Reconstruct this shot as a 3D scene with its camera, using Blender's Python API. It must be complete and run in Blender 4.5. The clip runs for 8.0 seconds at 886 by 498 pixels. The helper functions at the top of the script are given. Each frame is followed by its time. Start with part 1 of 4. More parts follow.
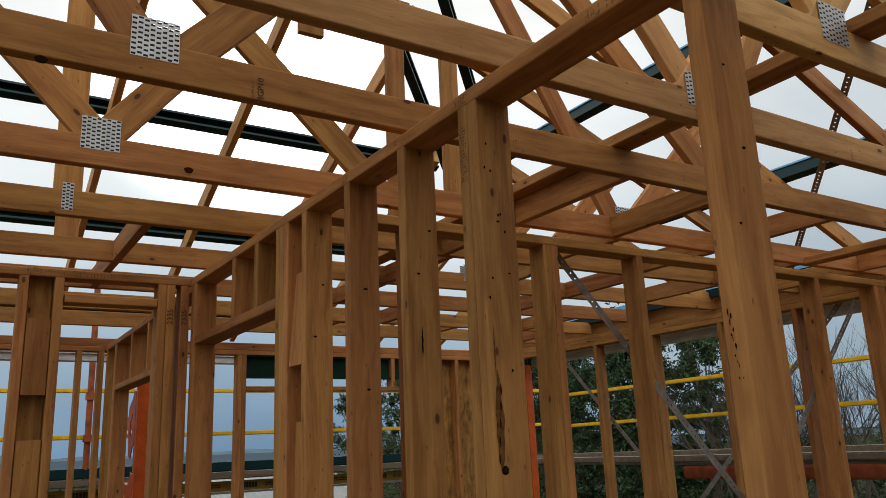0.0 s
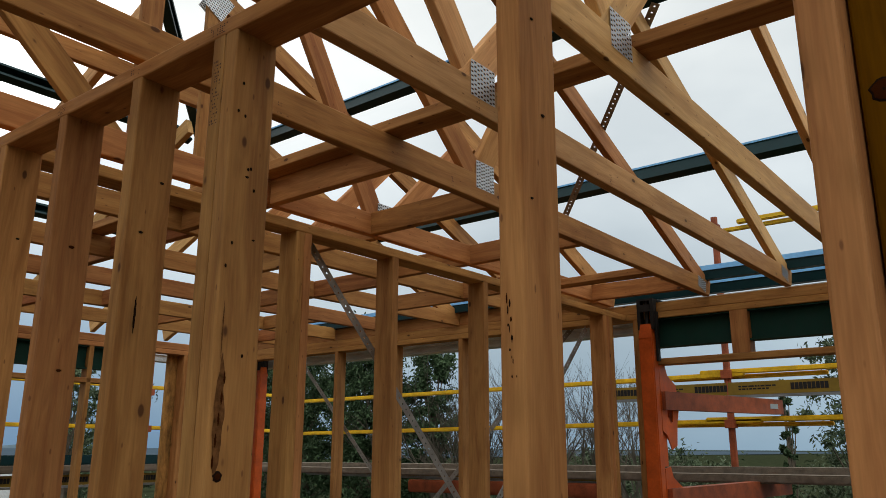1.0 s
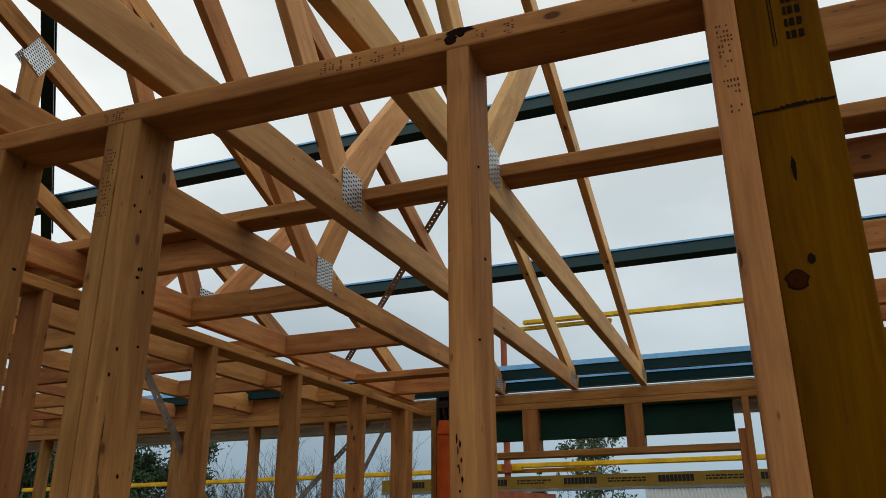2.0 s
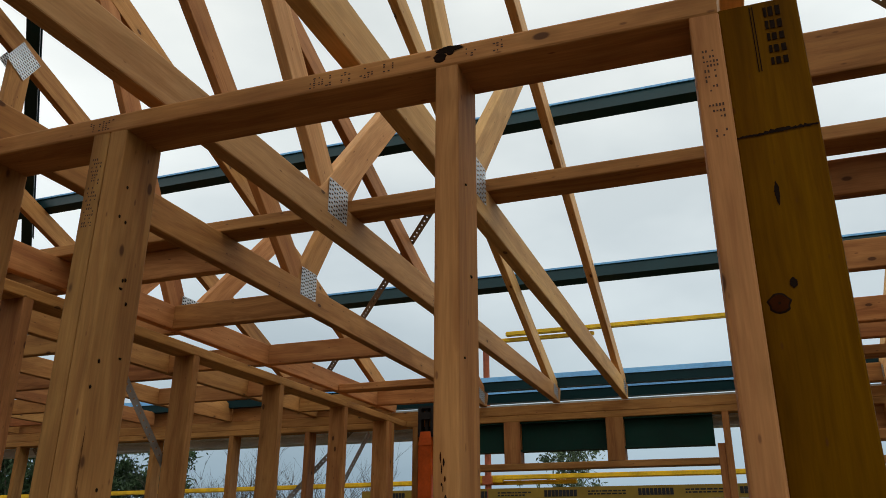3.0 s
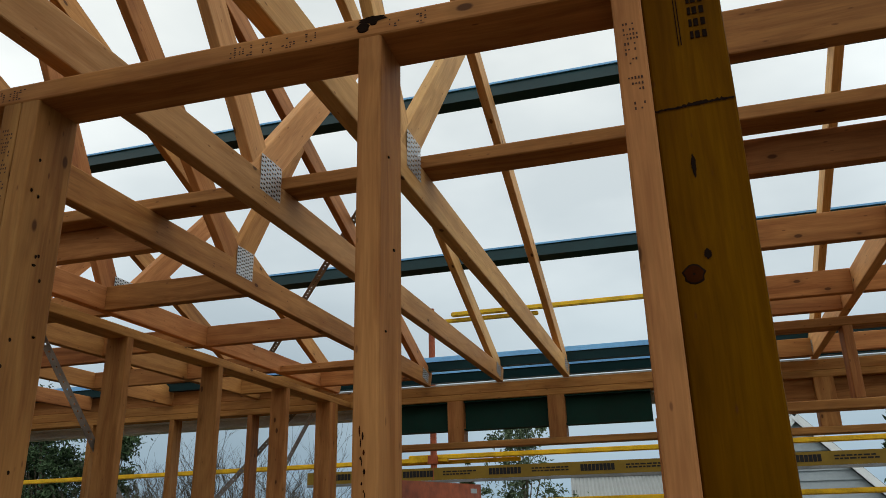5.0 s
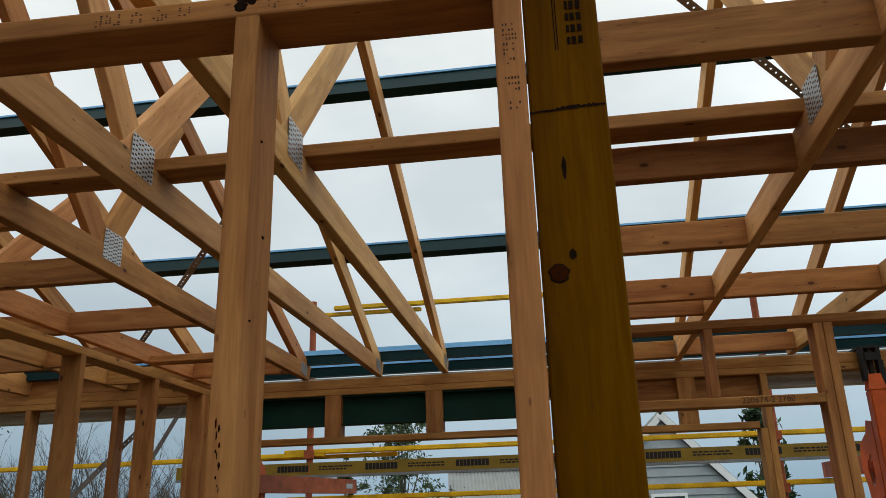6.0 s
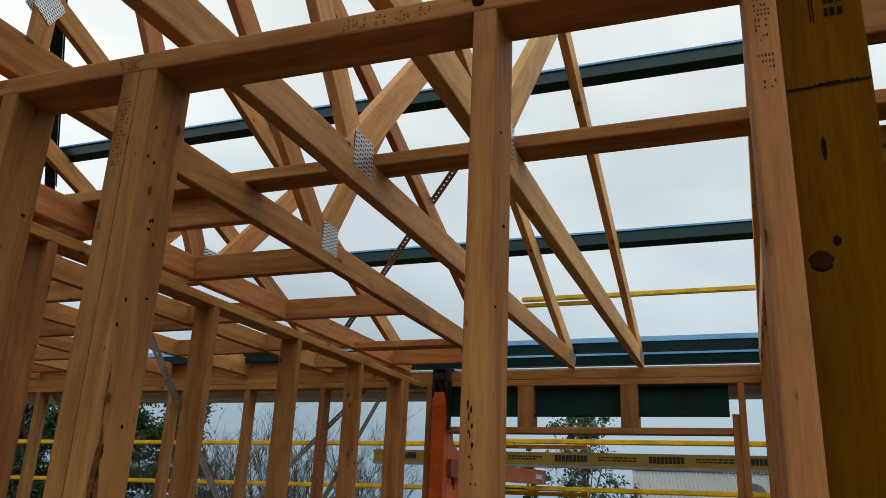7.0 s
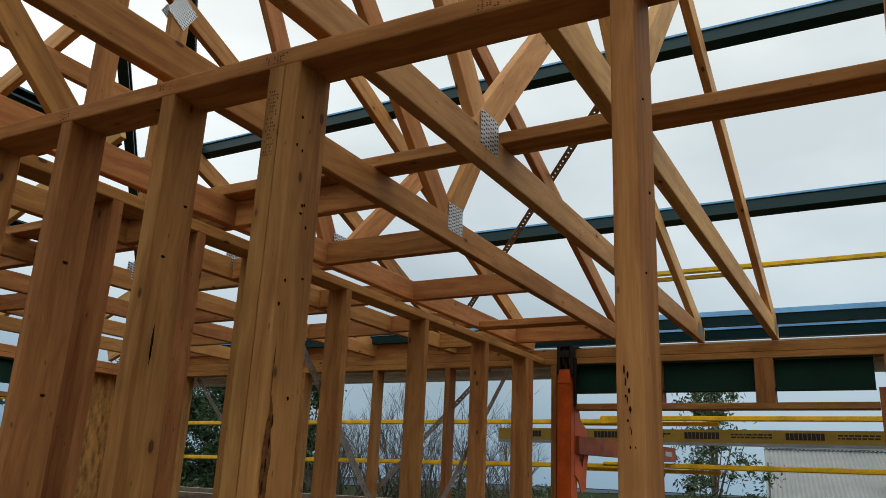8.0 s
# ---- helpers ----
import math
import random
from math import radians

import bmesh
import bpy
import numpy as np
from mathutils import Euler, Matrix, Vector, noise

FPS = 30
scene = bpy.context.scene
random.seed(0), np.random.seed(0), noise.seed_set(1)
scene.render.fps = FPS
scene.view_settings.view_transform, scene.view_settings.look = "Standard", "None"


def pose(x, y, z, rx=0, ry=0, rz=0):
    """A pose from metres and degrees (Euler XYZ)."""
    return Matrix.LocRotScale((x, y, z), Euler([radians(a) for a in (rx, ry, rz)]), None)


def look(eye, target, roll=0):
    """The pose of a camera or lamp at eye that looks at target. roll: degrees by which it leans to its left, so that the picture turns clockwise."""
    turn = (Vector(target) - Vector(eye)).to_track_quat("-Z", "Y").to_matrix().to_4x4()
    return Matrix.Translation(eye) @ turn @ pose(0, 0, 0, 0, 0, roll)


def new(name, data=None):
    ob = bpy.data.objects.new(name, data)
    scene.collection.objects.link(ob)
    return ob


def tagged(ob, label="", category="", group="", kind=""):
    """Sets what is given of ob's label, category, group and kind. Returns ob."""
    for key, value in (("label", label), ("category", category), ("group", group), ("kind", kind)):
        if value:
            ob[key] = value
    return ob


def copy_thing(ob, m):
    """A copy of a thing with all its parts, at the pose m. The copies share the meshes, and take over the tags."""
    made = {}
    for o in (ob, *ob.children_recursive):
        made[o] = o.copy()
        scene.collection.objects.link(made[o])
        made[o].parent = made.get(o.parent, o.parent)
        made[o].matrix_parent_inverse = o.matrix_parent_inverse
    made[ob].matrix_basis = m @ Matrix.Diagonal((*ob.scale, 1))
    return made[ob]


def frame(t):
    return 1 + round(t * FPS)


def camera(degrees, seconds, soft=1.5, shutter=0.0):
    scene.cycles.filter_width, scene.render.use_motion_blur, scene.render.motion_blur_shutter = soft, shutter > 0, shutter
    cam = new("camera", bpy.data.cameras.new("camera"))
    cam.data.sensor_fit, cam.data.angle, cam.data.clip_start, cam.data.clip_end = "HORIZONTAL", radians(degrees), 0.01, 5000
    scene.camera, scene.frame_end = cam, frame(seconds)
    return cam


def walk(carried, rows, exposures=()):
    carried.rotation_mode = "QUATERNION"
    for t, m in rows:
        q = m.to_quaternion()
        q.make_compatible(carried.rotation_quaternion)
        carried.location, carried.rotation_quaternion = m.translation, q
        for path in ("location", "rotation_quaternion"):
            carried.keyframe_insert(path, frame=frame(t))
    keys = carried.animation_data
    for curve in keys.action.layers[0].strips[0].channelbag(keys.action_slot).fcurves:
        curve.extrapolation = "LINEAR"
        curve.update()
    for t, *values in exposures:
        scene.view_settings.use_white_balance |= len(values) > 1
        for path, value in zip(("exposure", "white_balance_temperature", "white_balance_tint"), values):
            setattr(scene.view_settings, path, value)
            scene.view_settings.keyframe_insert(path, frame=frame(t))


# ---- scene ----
cam = camera(59.2, 8.0, soft=0.5)
EXPOSURES = [(0.0, -0.1, 7000, 8.5), (1.2, -0.05, 6950, 7.5), (2.0, -0.2, 6900, 6.0), (3.3, -0.12, 6900, 6.3), (8.0, -0.1, 6850, 5.5)]
PATH = [
    (0, (0.25, 0.233, 1.652), (1.29, 1.871, 2.137), -2.4),
    (0.5, (0.348, 0.299, 1.648), (1.596, 1.785, 2.131), -2.0),
    (1, (0.408, 0.421, 1.642), (1.913, 1.642, 2.138), 0.2),
    (1.5, (0.303, 0.547, 1.673), (2.03, 1.409, 2.197), 1.5),
    (2, (0.257, 0.592, 1.706), (2.003, 1.286, 2.393), -0.3),
    (2.2, (0.234, 0.592, 1.716), (1.96, 1.283, 2.452), -0.3),
    (3.5, (0.265, 0.597, 1.714), (2.036, 1.226, 2.399), 0.1),
    (4, (0.275, 0.607, 1.708), (2.051, 1.227, 2.386), -0.2),
    (4.5, (0.276, 0.588, 1.711), (2.056, 1.202, 2.385), -0.5),
    (5, (0.274, 0.562, 1.707), (2.083, 1.098, 2.372), -1.3),
    (5.2, (0.282, 0.537, 1.707), (2.13, 0.919, 2.368), -2.4),
    (6.3, (0.289, 0.551, 1.703), (2.164, 0.808, 2.35), -1.7),
    (6.5, (0.287, 0.565, 1.7), (2.151, 0.9, 2.344), -0.6),
    (7, (0.264, 0.621, 1.697), (2.031, 1.32, 2.323), 2.5),
    (7.5, (0.25, 0.644, 1.691), (1.963, 1.483, 2.293), 3.4),
    (8, (0.225, 0.656, 1.675), (1.885, 1.616, 2.244), 2.7),
]
walk(cam, [(t, look(eye, target, roll)) for t, eye, target, roll in PATH], EXPOSURES)

# ---- world, sun, exposure ----
SUN_UP, SUN_TURN = 27.2, 16.7
SUN_WAY = (math.sin(radians(SUN_TURN)) * math.cos(radians(SUN_UP)), math.cos(radians(SUN_TURN)) * math.cos(radians(SUN_UP)), math.sin(radians(SUN_UP)))


def build_world():
    w = bpy.data.worlds.new("overcast_sky")
    scene.world = w
    w.use_nodes = True
    nt = w.node_tree
    nt.nodes.clear()
    N, L = nt.nodes.new, nt.links.new
    out, bg = N("ShaderNodeOutputWorld"), N("ShaderNodeBackground")
    sky = N("ShaderNodeTexSky")
    sky.sky_type, sky.sun_disc = "NISHITA", False
    sky.sun_elevation, sky.sun_rotation = radians(SUN_UP), radians(SUN_TURN)
    sky.air_density, sky.dust_density = 1.0, 3.0
    tc, mp = N("ShaderNodeTexCoord"), N("ShaderNodeMapping")
    mp.inputs["Scale"].default_value = (1.0, 1.0, 2.2)
    cl, ramp = N("ShaderNodeTexNoise"), N("ShaderNodeValToRGB")
    cl.inputs["Scale"].default_value, cl.inputs["Detail"].default_value = 1.7, 5.0
    ramp.color_ramp.elements[0].position, ramp.color_ramp.elements[0].color = 0.33, (8.2, 8.9, 9.6, 1)
    ramp.color_ramp.elements[1].position, ramp.color_ramp.elements[1].color = 0.68, (12.6, 13.0, 13.4, 1)
    # cloud brighter round the hidden sun, greyer low down
    dot, glow = N("ShaderNodeVectorMath"), N("ShaderNodeMapRange")
    dot.operation = "DOT_PRODUCT"
    dot.inputs[1].default_value = SUN_WAY
    glow.interpolation_type = "SMOOTHERSTEP"
    glow.inputs["From Min"].default_value, glow.inputs["From Max"].default_value = 0.978, 1.0
    glow.inputs["To Min"].default_value, glow.inputs["To Max"].default_value = 1.0, 3.0
    sep, low = N("ShaderNodeSeparateXYZ"), N("ShaderNodeMapRange")
    low.inputs["From Min"].default_value, low.inputs["From Max"].default_value = 0.0, 0.6
    lowc = N("ShaderNodeValToRGB")
    lowc.color_ramp.elements[0].position, lowc.color_ramp.elements[0].color = 0.0, (0.28, 0.40, 0.52, 1)
    lowc.color_ramp.elements[1].position, lowc.color_ramp.elements[1].color = 1.0, (1.0, 1.0, 1.0, 1)
    e = lowc.color_ramp.elements.new(0.22); e.color = (0.43, 0.53, 0.62, 1)
    e = lowc.color_ramp.elements.new(0.55); e.color = (0.84, 0.89, 0.94, 1)
    mul1, mul2 = N("ShaderNodeMixRGB"), N("ShaderNodeMixRGB")
    mul1.blend_type = mul2.blend_type = "MULTIPLY"
    mul1.inputs[0].default_value = mul2.inputs[0].default_value = 1.0
    mix = N("ShaderNodeMixRGB")
    mix.inputs[0].default_value = 0.985
    # blue-grey cloud bank low in the north
    bank, bankv, bankc = N("ShaderNodeVectorMath"), N("ShaderNodeMapRange"), N("ShaderNodeMixRGB")
    bank.operation = "DOT_PRODUCT"
    bank.inputs[1].default_value = (0.29, 0.92, -0.25)
    bankv.interpolation_type = "SMOOTHSTEP"
    bankv.inputs["From Min"].default_value, bankv.inputs["From Max"].default_value = 0.83, 0.97
    bankv.inputs["To Min"].default_value, bankv.inputs["To Max"].default_value = 0.0, 1.0
    bankc.inputs[1].default_value, bankc.inputs[2].default_value = (1, 1, 1, 1), (0.56, 0.71, 0.86, 1)
    # unseen southern sky, up to twice as bright, added to light south-facing stud sides
    south, southv = N("ShaderNodeVectorMath"), N("ShaderNodeMapRange")
    south.operation = "DOT_PRODUCT"
    south.inputs[1].default_value = (-0.30, -0.90, 0.31)
    southv.inputs["From Min"].default_value, southv.inputs["From Max"].default_value = 0.0, 0.8
    southv.inputs["To Min"].default_value, southv.inputs["To Max"].default_value = 1.0, 2.0
    mul3, mul4 = N("ShaderNodeMixRGB"), N("ShaderNodeMixRGB")
    mul3.blend_type = mul4.blend_type = "MULTIPLY"
    mul3.inputs[0].default_value = mul4.inputs[0].default_value = 1.0
    for n in (bank, south):
        L(tc.outputs["Generated"], n.inputs[0])
    L(bank.outputs["Value"], bankv.inputs["Value"]); L(bankv.outputs[0], bankc.inputs[0])
    L(south.outputs["Value"], southv.inputs["Value"])
    L(mul2.outputs[0], mul3.inputs[1]); L(bankc.outputs[0], mul3.inputs[2])
    L(mul3.outputs[0], mul4.inputs[1]); L(southv.outputs[0], mul4.inputs[2])
    L(tc.outputs["Generated"], mp.inputs[0]); L(mp.outputs[0], cl.inputs["Vector"])
    L(cl.outputs[0], ramp.inputs[0])
    L(tc.outputs["Generated"], dot.inputs[0]); L(dot.outputs["Value"], glow.inputs["Value"])
    L(tc.outputs["Generated"], sep.inputs[0]); L(sep.outputs["Z"], low.inputs["Value"])
    L(ramp.outputs[0], mul1.inputs[1]); L(glow.outputs[0], mul1.inputs[2])
    L(low.outputs[0], lowc.inputs[0]); L(mul1.outputs[0], mul2.inputs[1]); L(lowc.outputs[0], mul2.inputs[2])
    L(sky.outputs[0], mix.inputs[1]); L(mul4.outputs[0], mix.inputs[2])
    L(mix.outputs[0], bg.inputs[0]); L(bg.outputs[0], out.inputs[0])
    bg.inputs[1].default_value = 0.093
    lamp = bpy.data.lights.new("sun", "SUN")
    lamp.energy, lamp.angle, lamp.color = 0.6, radians(25), (1.0, 0.96, 0.9)
    ob = new("sun", lamp)
    ob.matrix_world = look(Vector(SUN_WAY) * 30, (0, 0, 0))


build_world()


# ---- materials ----
def material(name):
    m = bpy.data.materials.new(name)
    m.use_nodes = True
    nt = m.node_tree
    return m, nt, nt.nodes["Principled BSDF"], nt.nodes.new, nt.links.new


def timber(name, pale, dark, knots=0.85, rough=0.62):
    """Dressed softwood, grain along the local x axis, each piece with its own shade and knots."""
    m, nt, bsdf, N, L = material(name)
    tc, info = N("ShaderNodeTexCoord"), N("ShaderNodeObjectInfo")
    off, add = N("ShaderNodeVectorMath"), N("ShaderNodeVectorMath")
    off.operation, off.inputs[0].default_value = "MULTIPLY", (37.0, 5.3, 7.7)
    L(info.outputs["Random"], off.inputs[1])
    L(tc.outputs["Object"], add.inputs[0]); L(off.outputs[0], add.inputs[1])
    # slow wander that bends the grain
    wob = N("ShaderNodeTexNoise")
    wmap = N("ShaderNodeMapping"); wmap.inputs["Scale"].default_value = (2.2, 9, 9)
    L(add.outputs[0], wmap.inputs[0]); L(wmap.outputs[0], wob.inputs["Vector"])
    wob.inputs["Scale"].default_value, wob.inputs["Detail"].default_value = 1.0, 2.0
    # knots
    kmap = N("ShaderNodeMapping"); kmap.inputs["Scale"].default_value = (6.5, 13, 13)
    L(add.outputs[0], kmap.inputs[0])
    vor = N("ShaderNodeTexVoronoi"); vor.inputs["Scale"].default_value = 1.0
    L(kmap.outputs[0], vor.inputs["Vector"])
    kn = N("ShaderNodeMapRange"); kn.interpolation_type = "SMOOTHSTEP"
    kn.inputs["From Min"].default_value, kn.inputs["From Max"].default_value = 0.06, 0.10
    kn.inputs["To Min"].default_value, kn.inputs["To Max"].default_value = knots, 0.0
    L(vor.outputs["Distance"], kn.inputs["Value"])
    # growth rings as long bands
    gmap = N("ShaderNodeMapping"); gmap.inputs["Scale"].default_value = (1.6, 30, 30)
    L(add.outputs[0], gmap.inputs[0])
    warp = N("ShaderNodeVectorMath"); warp.operation = "MULTIPLY_ADD"
    warp.inputs[1].default_value = (2.5, 2.5, 2.5)
    L(wob.outputs["Color"], warp.inputs[0]); L(gmap.outputs[0], warp.inputs[2])
    grain = N("ShaderNodeTexNoise"); grain.inputs["Scale"].default_value = 1.0
    grain.inputs["Detail"].default_value, grain.inputs["Roughness"].default_value = 5.0, 0.62
    L(warp.outputs[0], grain.inputs["Vector"])
    fine = N("ShaderNodeTexNoise")
    fmap = N("ShaderNodeMapping"); fmap.inputs["Scale"].default_value = (14, 260, 260)
    L(add.outputs[0], fmap.inputs[0]); L(fmap.outputs[0], fine.inputs["Vector"])
    fine.inputs["Scale"].default_value = 1.0
    ramp = N("ShaderNodeValToRGB")
    ramp.color_ramp.elements[0].position, ramp.color_ramp.elements[0].color = 0.36, (*dark, 1)
    ramp.color_ramp.elements[1].position, ramp.color_ramp.elements[1].color = 0.6, (*pale, 1)
    L(grain.outputs[0], ramp.inputs[0])
    # stain blotches and per-piece shade
    blot = N("ShaderNodeTexNoise"); blot.inputs["Scale"].default_value, blot.inputs["Detail"].default_value = 3.0, 4.0
    L(add.outputs[0], blot.inputs["Vector"])
    hsv = N("ShaderNodeHueSaturation")
    val = N("ShaderNodeMapRange"); val.inputs["To Min"].default_value, val.inputs["To Max"].default_value = 0.80, 1.14
    L(info.outputs["Random"], val.inputs["Value"])
    bl = N("ShaderNodeMapRange"); bl.inputs["From Min"].default_value, bl.inputs["From Max"].default_value = 0.3, 0.7
    bl.inputs["To Min"].default_value, bl.inputs["To Max"].default_value = 0.86, 1.1
    L(blot.outputs[0], bl.inputs["Value"])
    mulv = N("ShaderNodeMath"); mulv.operation = "MULTIPLY"
    L(val.outputs[0], mulv.inputs[0]); L(bl.outputs[0], mulv.inputs[1])
    fv = N("ShaderNodeMapRange"); fv.inputs["To Min"].default_value, fv.inputs["To Max"].default_value = 0.76, 1.24
    L(fine.outputs[0], fv.inputs["Value"])
    mulf = N("ShaderNodeMath"); mulf.operation = "MULTIPLY"
    L(mulv.outputs[0], mulf.inputs[0]); L(fv.outputs[0], mulf.inputs[1])
    frac = N("ShaderNodeMath"); frac.operation = "MULTIPLY"; frac.inputs[1].default_value = 7.31
    fr2 = N("ShaderNodeMath"); fr2.operation = "FRACT"
    L(info.outputs["Random"], frac.inputs[0]); L(frac.outputs[0], fr2.inputs[0])
    hu = N("ShaderNodeMapRange"); hu.inputs["To Min"].default_value, hu.inputs["To Max"].default_value = 0.484, 0.499
    L(fr2.outputs[0], hu.inputs["Value"])
    L(hu.outputs[0], hsv.inputs["Hue"]); L(mulf.outputs[0], hsv.inputs["Value"]); L(ramp.outputs[0], hsv.inputs["Color"])
    pmap = N("ShaderNodeMapping"); pmap.inputs["Scale"].default_value = (15, 42, 42)
    L(add.outputs[0], pmap.inputs[0])
    pv = N("ShaderNodeTexVoronoi"); pv.inputs["Scale"].default_value = 1.0
    L(pmap.outputs[0], pv.inputs["Vector"])
    pk = N("ShaderNodeMapRange"); pk.inputs["From Min"].default_value, pk.inputs["From Max"].default_value = 0.055, 0.105
    pk.inputs["To Min"].default_value, pk.inputs["To Max"].default_value = 0.6, 0.0
    L(pv.outputs["Distance"], pk.inputs["Value"])
    pm = N("ShaderNodeMixRGB"); pm.inputs[2].default_value = (0.09, 0.03, 0.012, 1)
    L(pk.outputs[0], pm.inputs[0]); L(hsv.outputs[0], pm.inputs[1])
    halo = N("ShaderNodeMapRange"); halo.interpolation_type = "SMOOTHSTEP"
    halo.inputs["From Min"].default_value, halo.inputs["From Max"].default_value = 0.09, 0.26
    halo.inputs["To Min"].default_value, halo.inputs["To Max"].default_value = knots * 0.35, 0.0
    L(vor.outputs["Distance"], halo.inputs["Value"])
    hm = N("ShaderNodeMixRGB"); hm.inputs[2].default_value = (*[c * 0.62 for c in dark], 1)
    L(halo.outputs[0], hm.inputs[0]); L(pm.outputs[0], hm.inputs[1])
    km = N("ShaderNodeMixRGB"); km.inputs[2].default_value = (0.06, 0.02, 0.008, 1)
    L(kn.outputs[0], km.inputs[0]); L(hm.outputs[0], km.inputs[1])
    L(km.outputs[0], bsdf.inputs["Base Color"])
    bsdf.inputs["Roughness"].default_value = rough
    bsdf.inputs["Specular IOR Level"].default_value = 0.12
    bump = N("ShaderNodeBump"); bump.inputs["Strength"].default_value, bump.inputs["Distance"].default_value = 0.25, 0.002
    L(grain.outputs[0], bump.inputs["Height"]); L(bump.outputs[0], bsdf.inputs["Normal"])
    return m


def plain(name, colour, rough=0.5, metal=0.0, vary=0.25, scale=6.0, bump=0.15, stretch=(1, 1, 1)):
    m, nt, bsdf, N, L = material(name)
    tc, mp = N("ShaderNodeTexCoord"), N("ShaderNodeMapping")
    mp.inputs["Scale"].default_value = stretch
    n1, n2 = N("ShaderNodeTexNoise"), N("ShaderNodeTexNoise")
    n1.inputs["Scale"].default_value, n1.inputs["Detail"].default_value = scale, 6.0
    n2.inputs["Scale"].default_value, n2.inputs["Detail"].default_value = scale * 9, 4.0
    L(tc.outputs["Object"], mp.inputs[0]); L(mp.outputs[0], n1.inputs["Vector"]); L(mp.outputs[0], n2.inputs["Vector"])
    s = N("ShaderNodeMath"); s.operation = "MULTIPLY_ADD"; s.inputs[1].default_value = 0.45
    L(n2.outputs[0], s.inputs[0]); L(n1.outputs[0], s.inputs[2])
    ramp = N("ShaderNodeValToRGB")
    ramp.color_ramp.elements[0].position, ramp.color_ramp.elements[1].position = 0.45, 1.0
    ramp.color_ramp.elements[0].color = (*[c * (1 - vary) for c in colour], 1)
    ramp.color_ramp.elements[1].color = (*[min(1, c * (1 + vary)) for c in colour], 1)
    L(s.outputs[0], ramp.inputs[0]); L(ramp.outputs[0], bsdf.inputs["Base Color"])
    rr = N("ShaderNodeMapRange")
    rr.inputs["To Min"].default_value, rr.inputs["To Max"].default_value = rough * 0.75, min(1, rough * 1.25)
    L(n2.outputs[0], rr.inputs["Value"]); L(rr.outputs[0], bsdf.inputs["Roughness"])
    bsdf.inputs["Metallic"].default_value = metal
    bsdf.inputs["Specular IOR Level"].default_value = 0.22
    b = N("ShaderNodeBump"); b.inputs["Strength"].default_value, b.inputs["Distance"].default_value = bump, 0.003
    L(n2.outputs[0], b.inputs["Height"]); L(b.outputs[0], bsdf.inputs["Normal"])
    return m


PINE = timber("pine_framing", (0.425, 0.213, 0.063), (0.29, 0.131, 0.036))
PINE_PALE = timber("pine_truss", (0.58, 0.352, 0.130), (0.43, 0.240, 0.080))
PINE_RED = timber("pine_reddish", (0.40, 0.182, 0.054), (0.24, 0.096, 0.025))
LVL = timber("yellow_treated_timber", (0.135, 0.056, 0.0004), (0.10, 0.038, 0.0004), knots=0.25, rough=0.5)
LVL.node_tree.nodes["Principled BSDF"].inputs["Specular IOR Level"].default_value = 0.02
GALV = plain("galvanised_plate", (0.46, 0.47, 0.47), 0.45, 0.6, 0.2, 20)
BRACE = plain("galvanised_strap", (0.25, 0.225, 0.20), 0.5, 0.5, 0.3, 20)
GREEN = plain("dark_green_steel", (0.004, 0.025, 0.029), 0.4, 0.0, 0.2, 5)
# pale blue that paints the sky's reflection along steel edges
EDGE_SHEEN = plain("blue_edge_sheen", (0.20, 0.50, 0.92), 0.3, 0.0, 0.2, 6)
GREEN.node_tree.nodes["Principled BSDF"].inputs["Specular IOR Level"].default_value = 0.15
GREEN_BEAM = plain("green_primer_beam", (0.004, 0.028, 0.019), 0.8, 0.0, 0.35, 3)
YELLOW = plain("yellow_scaffold_paint", (0.62, 0.36, 0.015), 0.45, 0.0, 0.35, 8)
BOARD_Y = plain("yellow_brown_toe_board", (0.19, 0.115, 0.014), 0.6, 0.0, 0.2, 6)
ORANGE = plain("orange_red_scaffold_paint", (0.50, 0.080, 0.010), 0.5, 0.0, 0.3, 9)
RUSTY = plain("worn_orange_steel", (0.26, 0.060, 0.022), 0.6, 0.0, 0.45, 12)
GREYSTEEL = plain("grey_galvanised_tube", (0.20, 0.20, 0.195), 0.5, 0.5, 0.25, 8)
GUTTERM = plain("pale_folded_metal", (0.55, 0.60, 0.63), 0.5, 0.0, 0.3, 5, 0.2, (1, 1, 6))
BLACK = plain("black_print_and_slot_shade", (0.012, 0.010, 0.009), 0.6, 0.0, 0.1, 30, 0.02)
INK = plain("stamped_ink", (0.075, 0.032, 0.016), 0.7, 0.0, 0.2, 40, 0.02)
OSB = plain("strand_board", (0.34, 0.165, 0.045), 0.6, 0.0, 0.75, 30, 0.5, (1, 1, 0.3))
FLOORM = plain("particleboard_floor", (0.085, 0.055, 0.03), 0.65, 0.0, 0.2, 5)
GROUNDM = plain("bare_ground_and_grass", (0.028, 0.034, 0.018), 0.95, 0.0, 0.5, 0.6, 0.5)
BARK = plain("bark", (0.11, 0.085, 0.06), 0.9, 0.0, 0.35, 9, 0.5)
LEAF = plain("dark_foliage", (0.036, 0.062, 0.024), 0.6, 0.0, 0.5, 1.2)
LEAF2 = plain("grey_green_foliage", (0.065, 0.09, 0.045), 0.6, 0.0, 0.5, 1.2)
TWIG = plain("bare_twigs", (0.062, 0.05, 0.036), 0.9, 0.0, 0.3, 5)
ROOFM = plain("grey_metal_roof", (0.23, 0.24, 0.235), 0.55, 0.2, 0.15, 2)
WEATHER = plain("grey_weatherboard", (0.30, 0.325, 0.335), 0.6, 0.0, 0.15, 2)
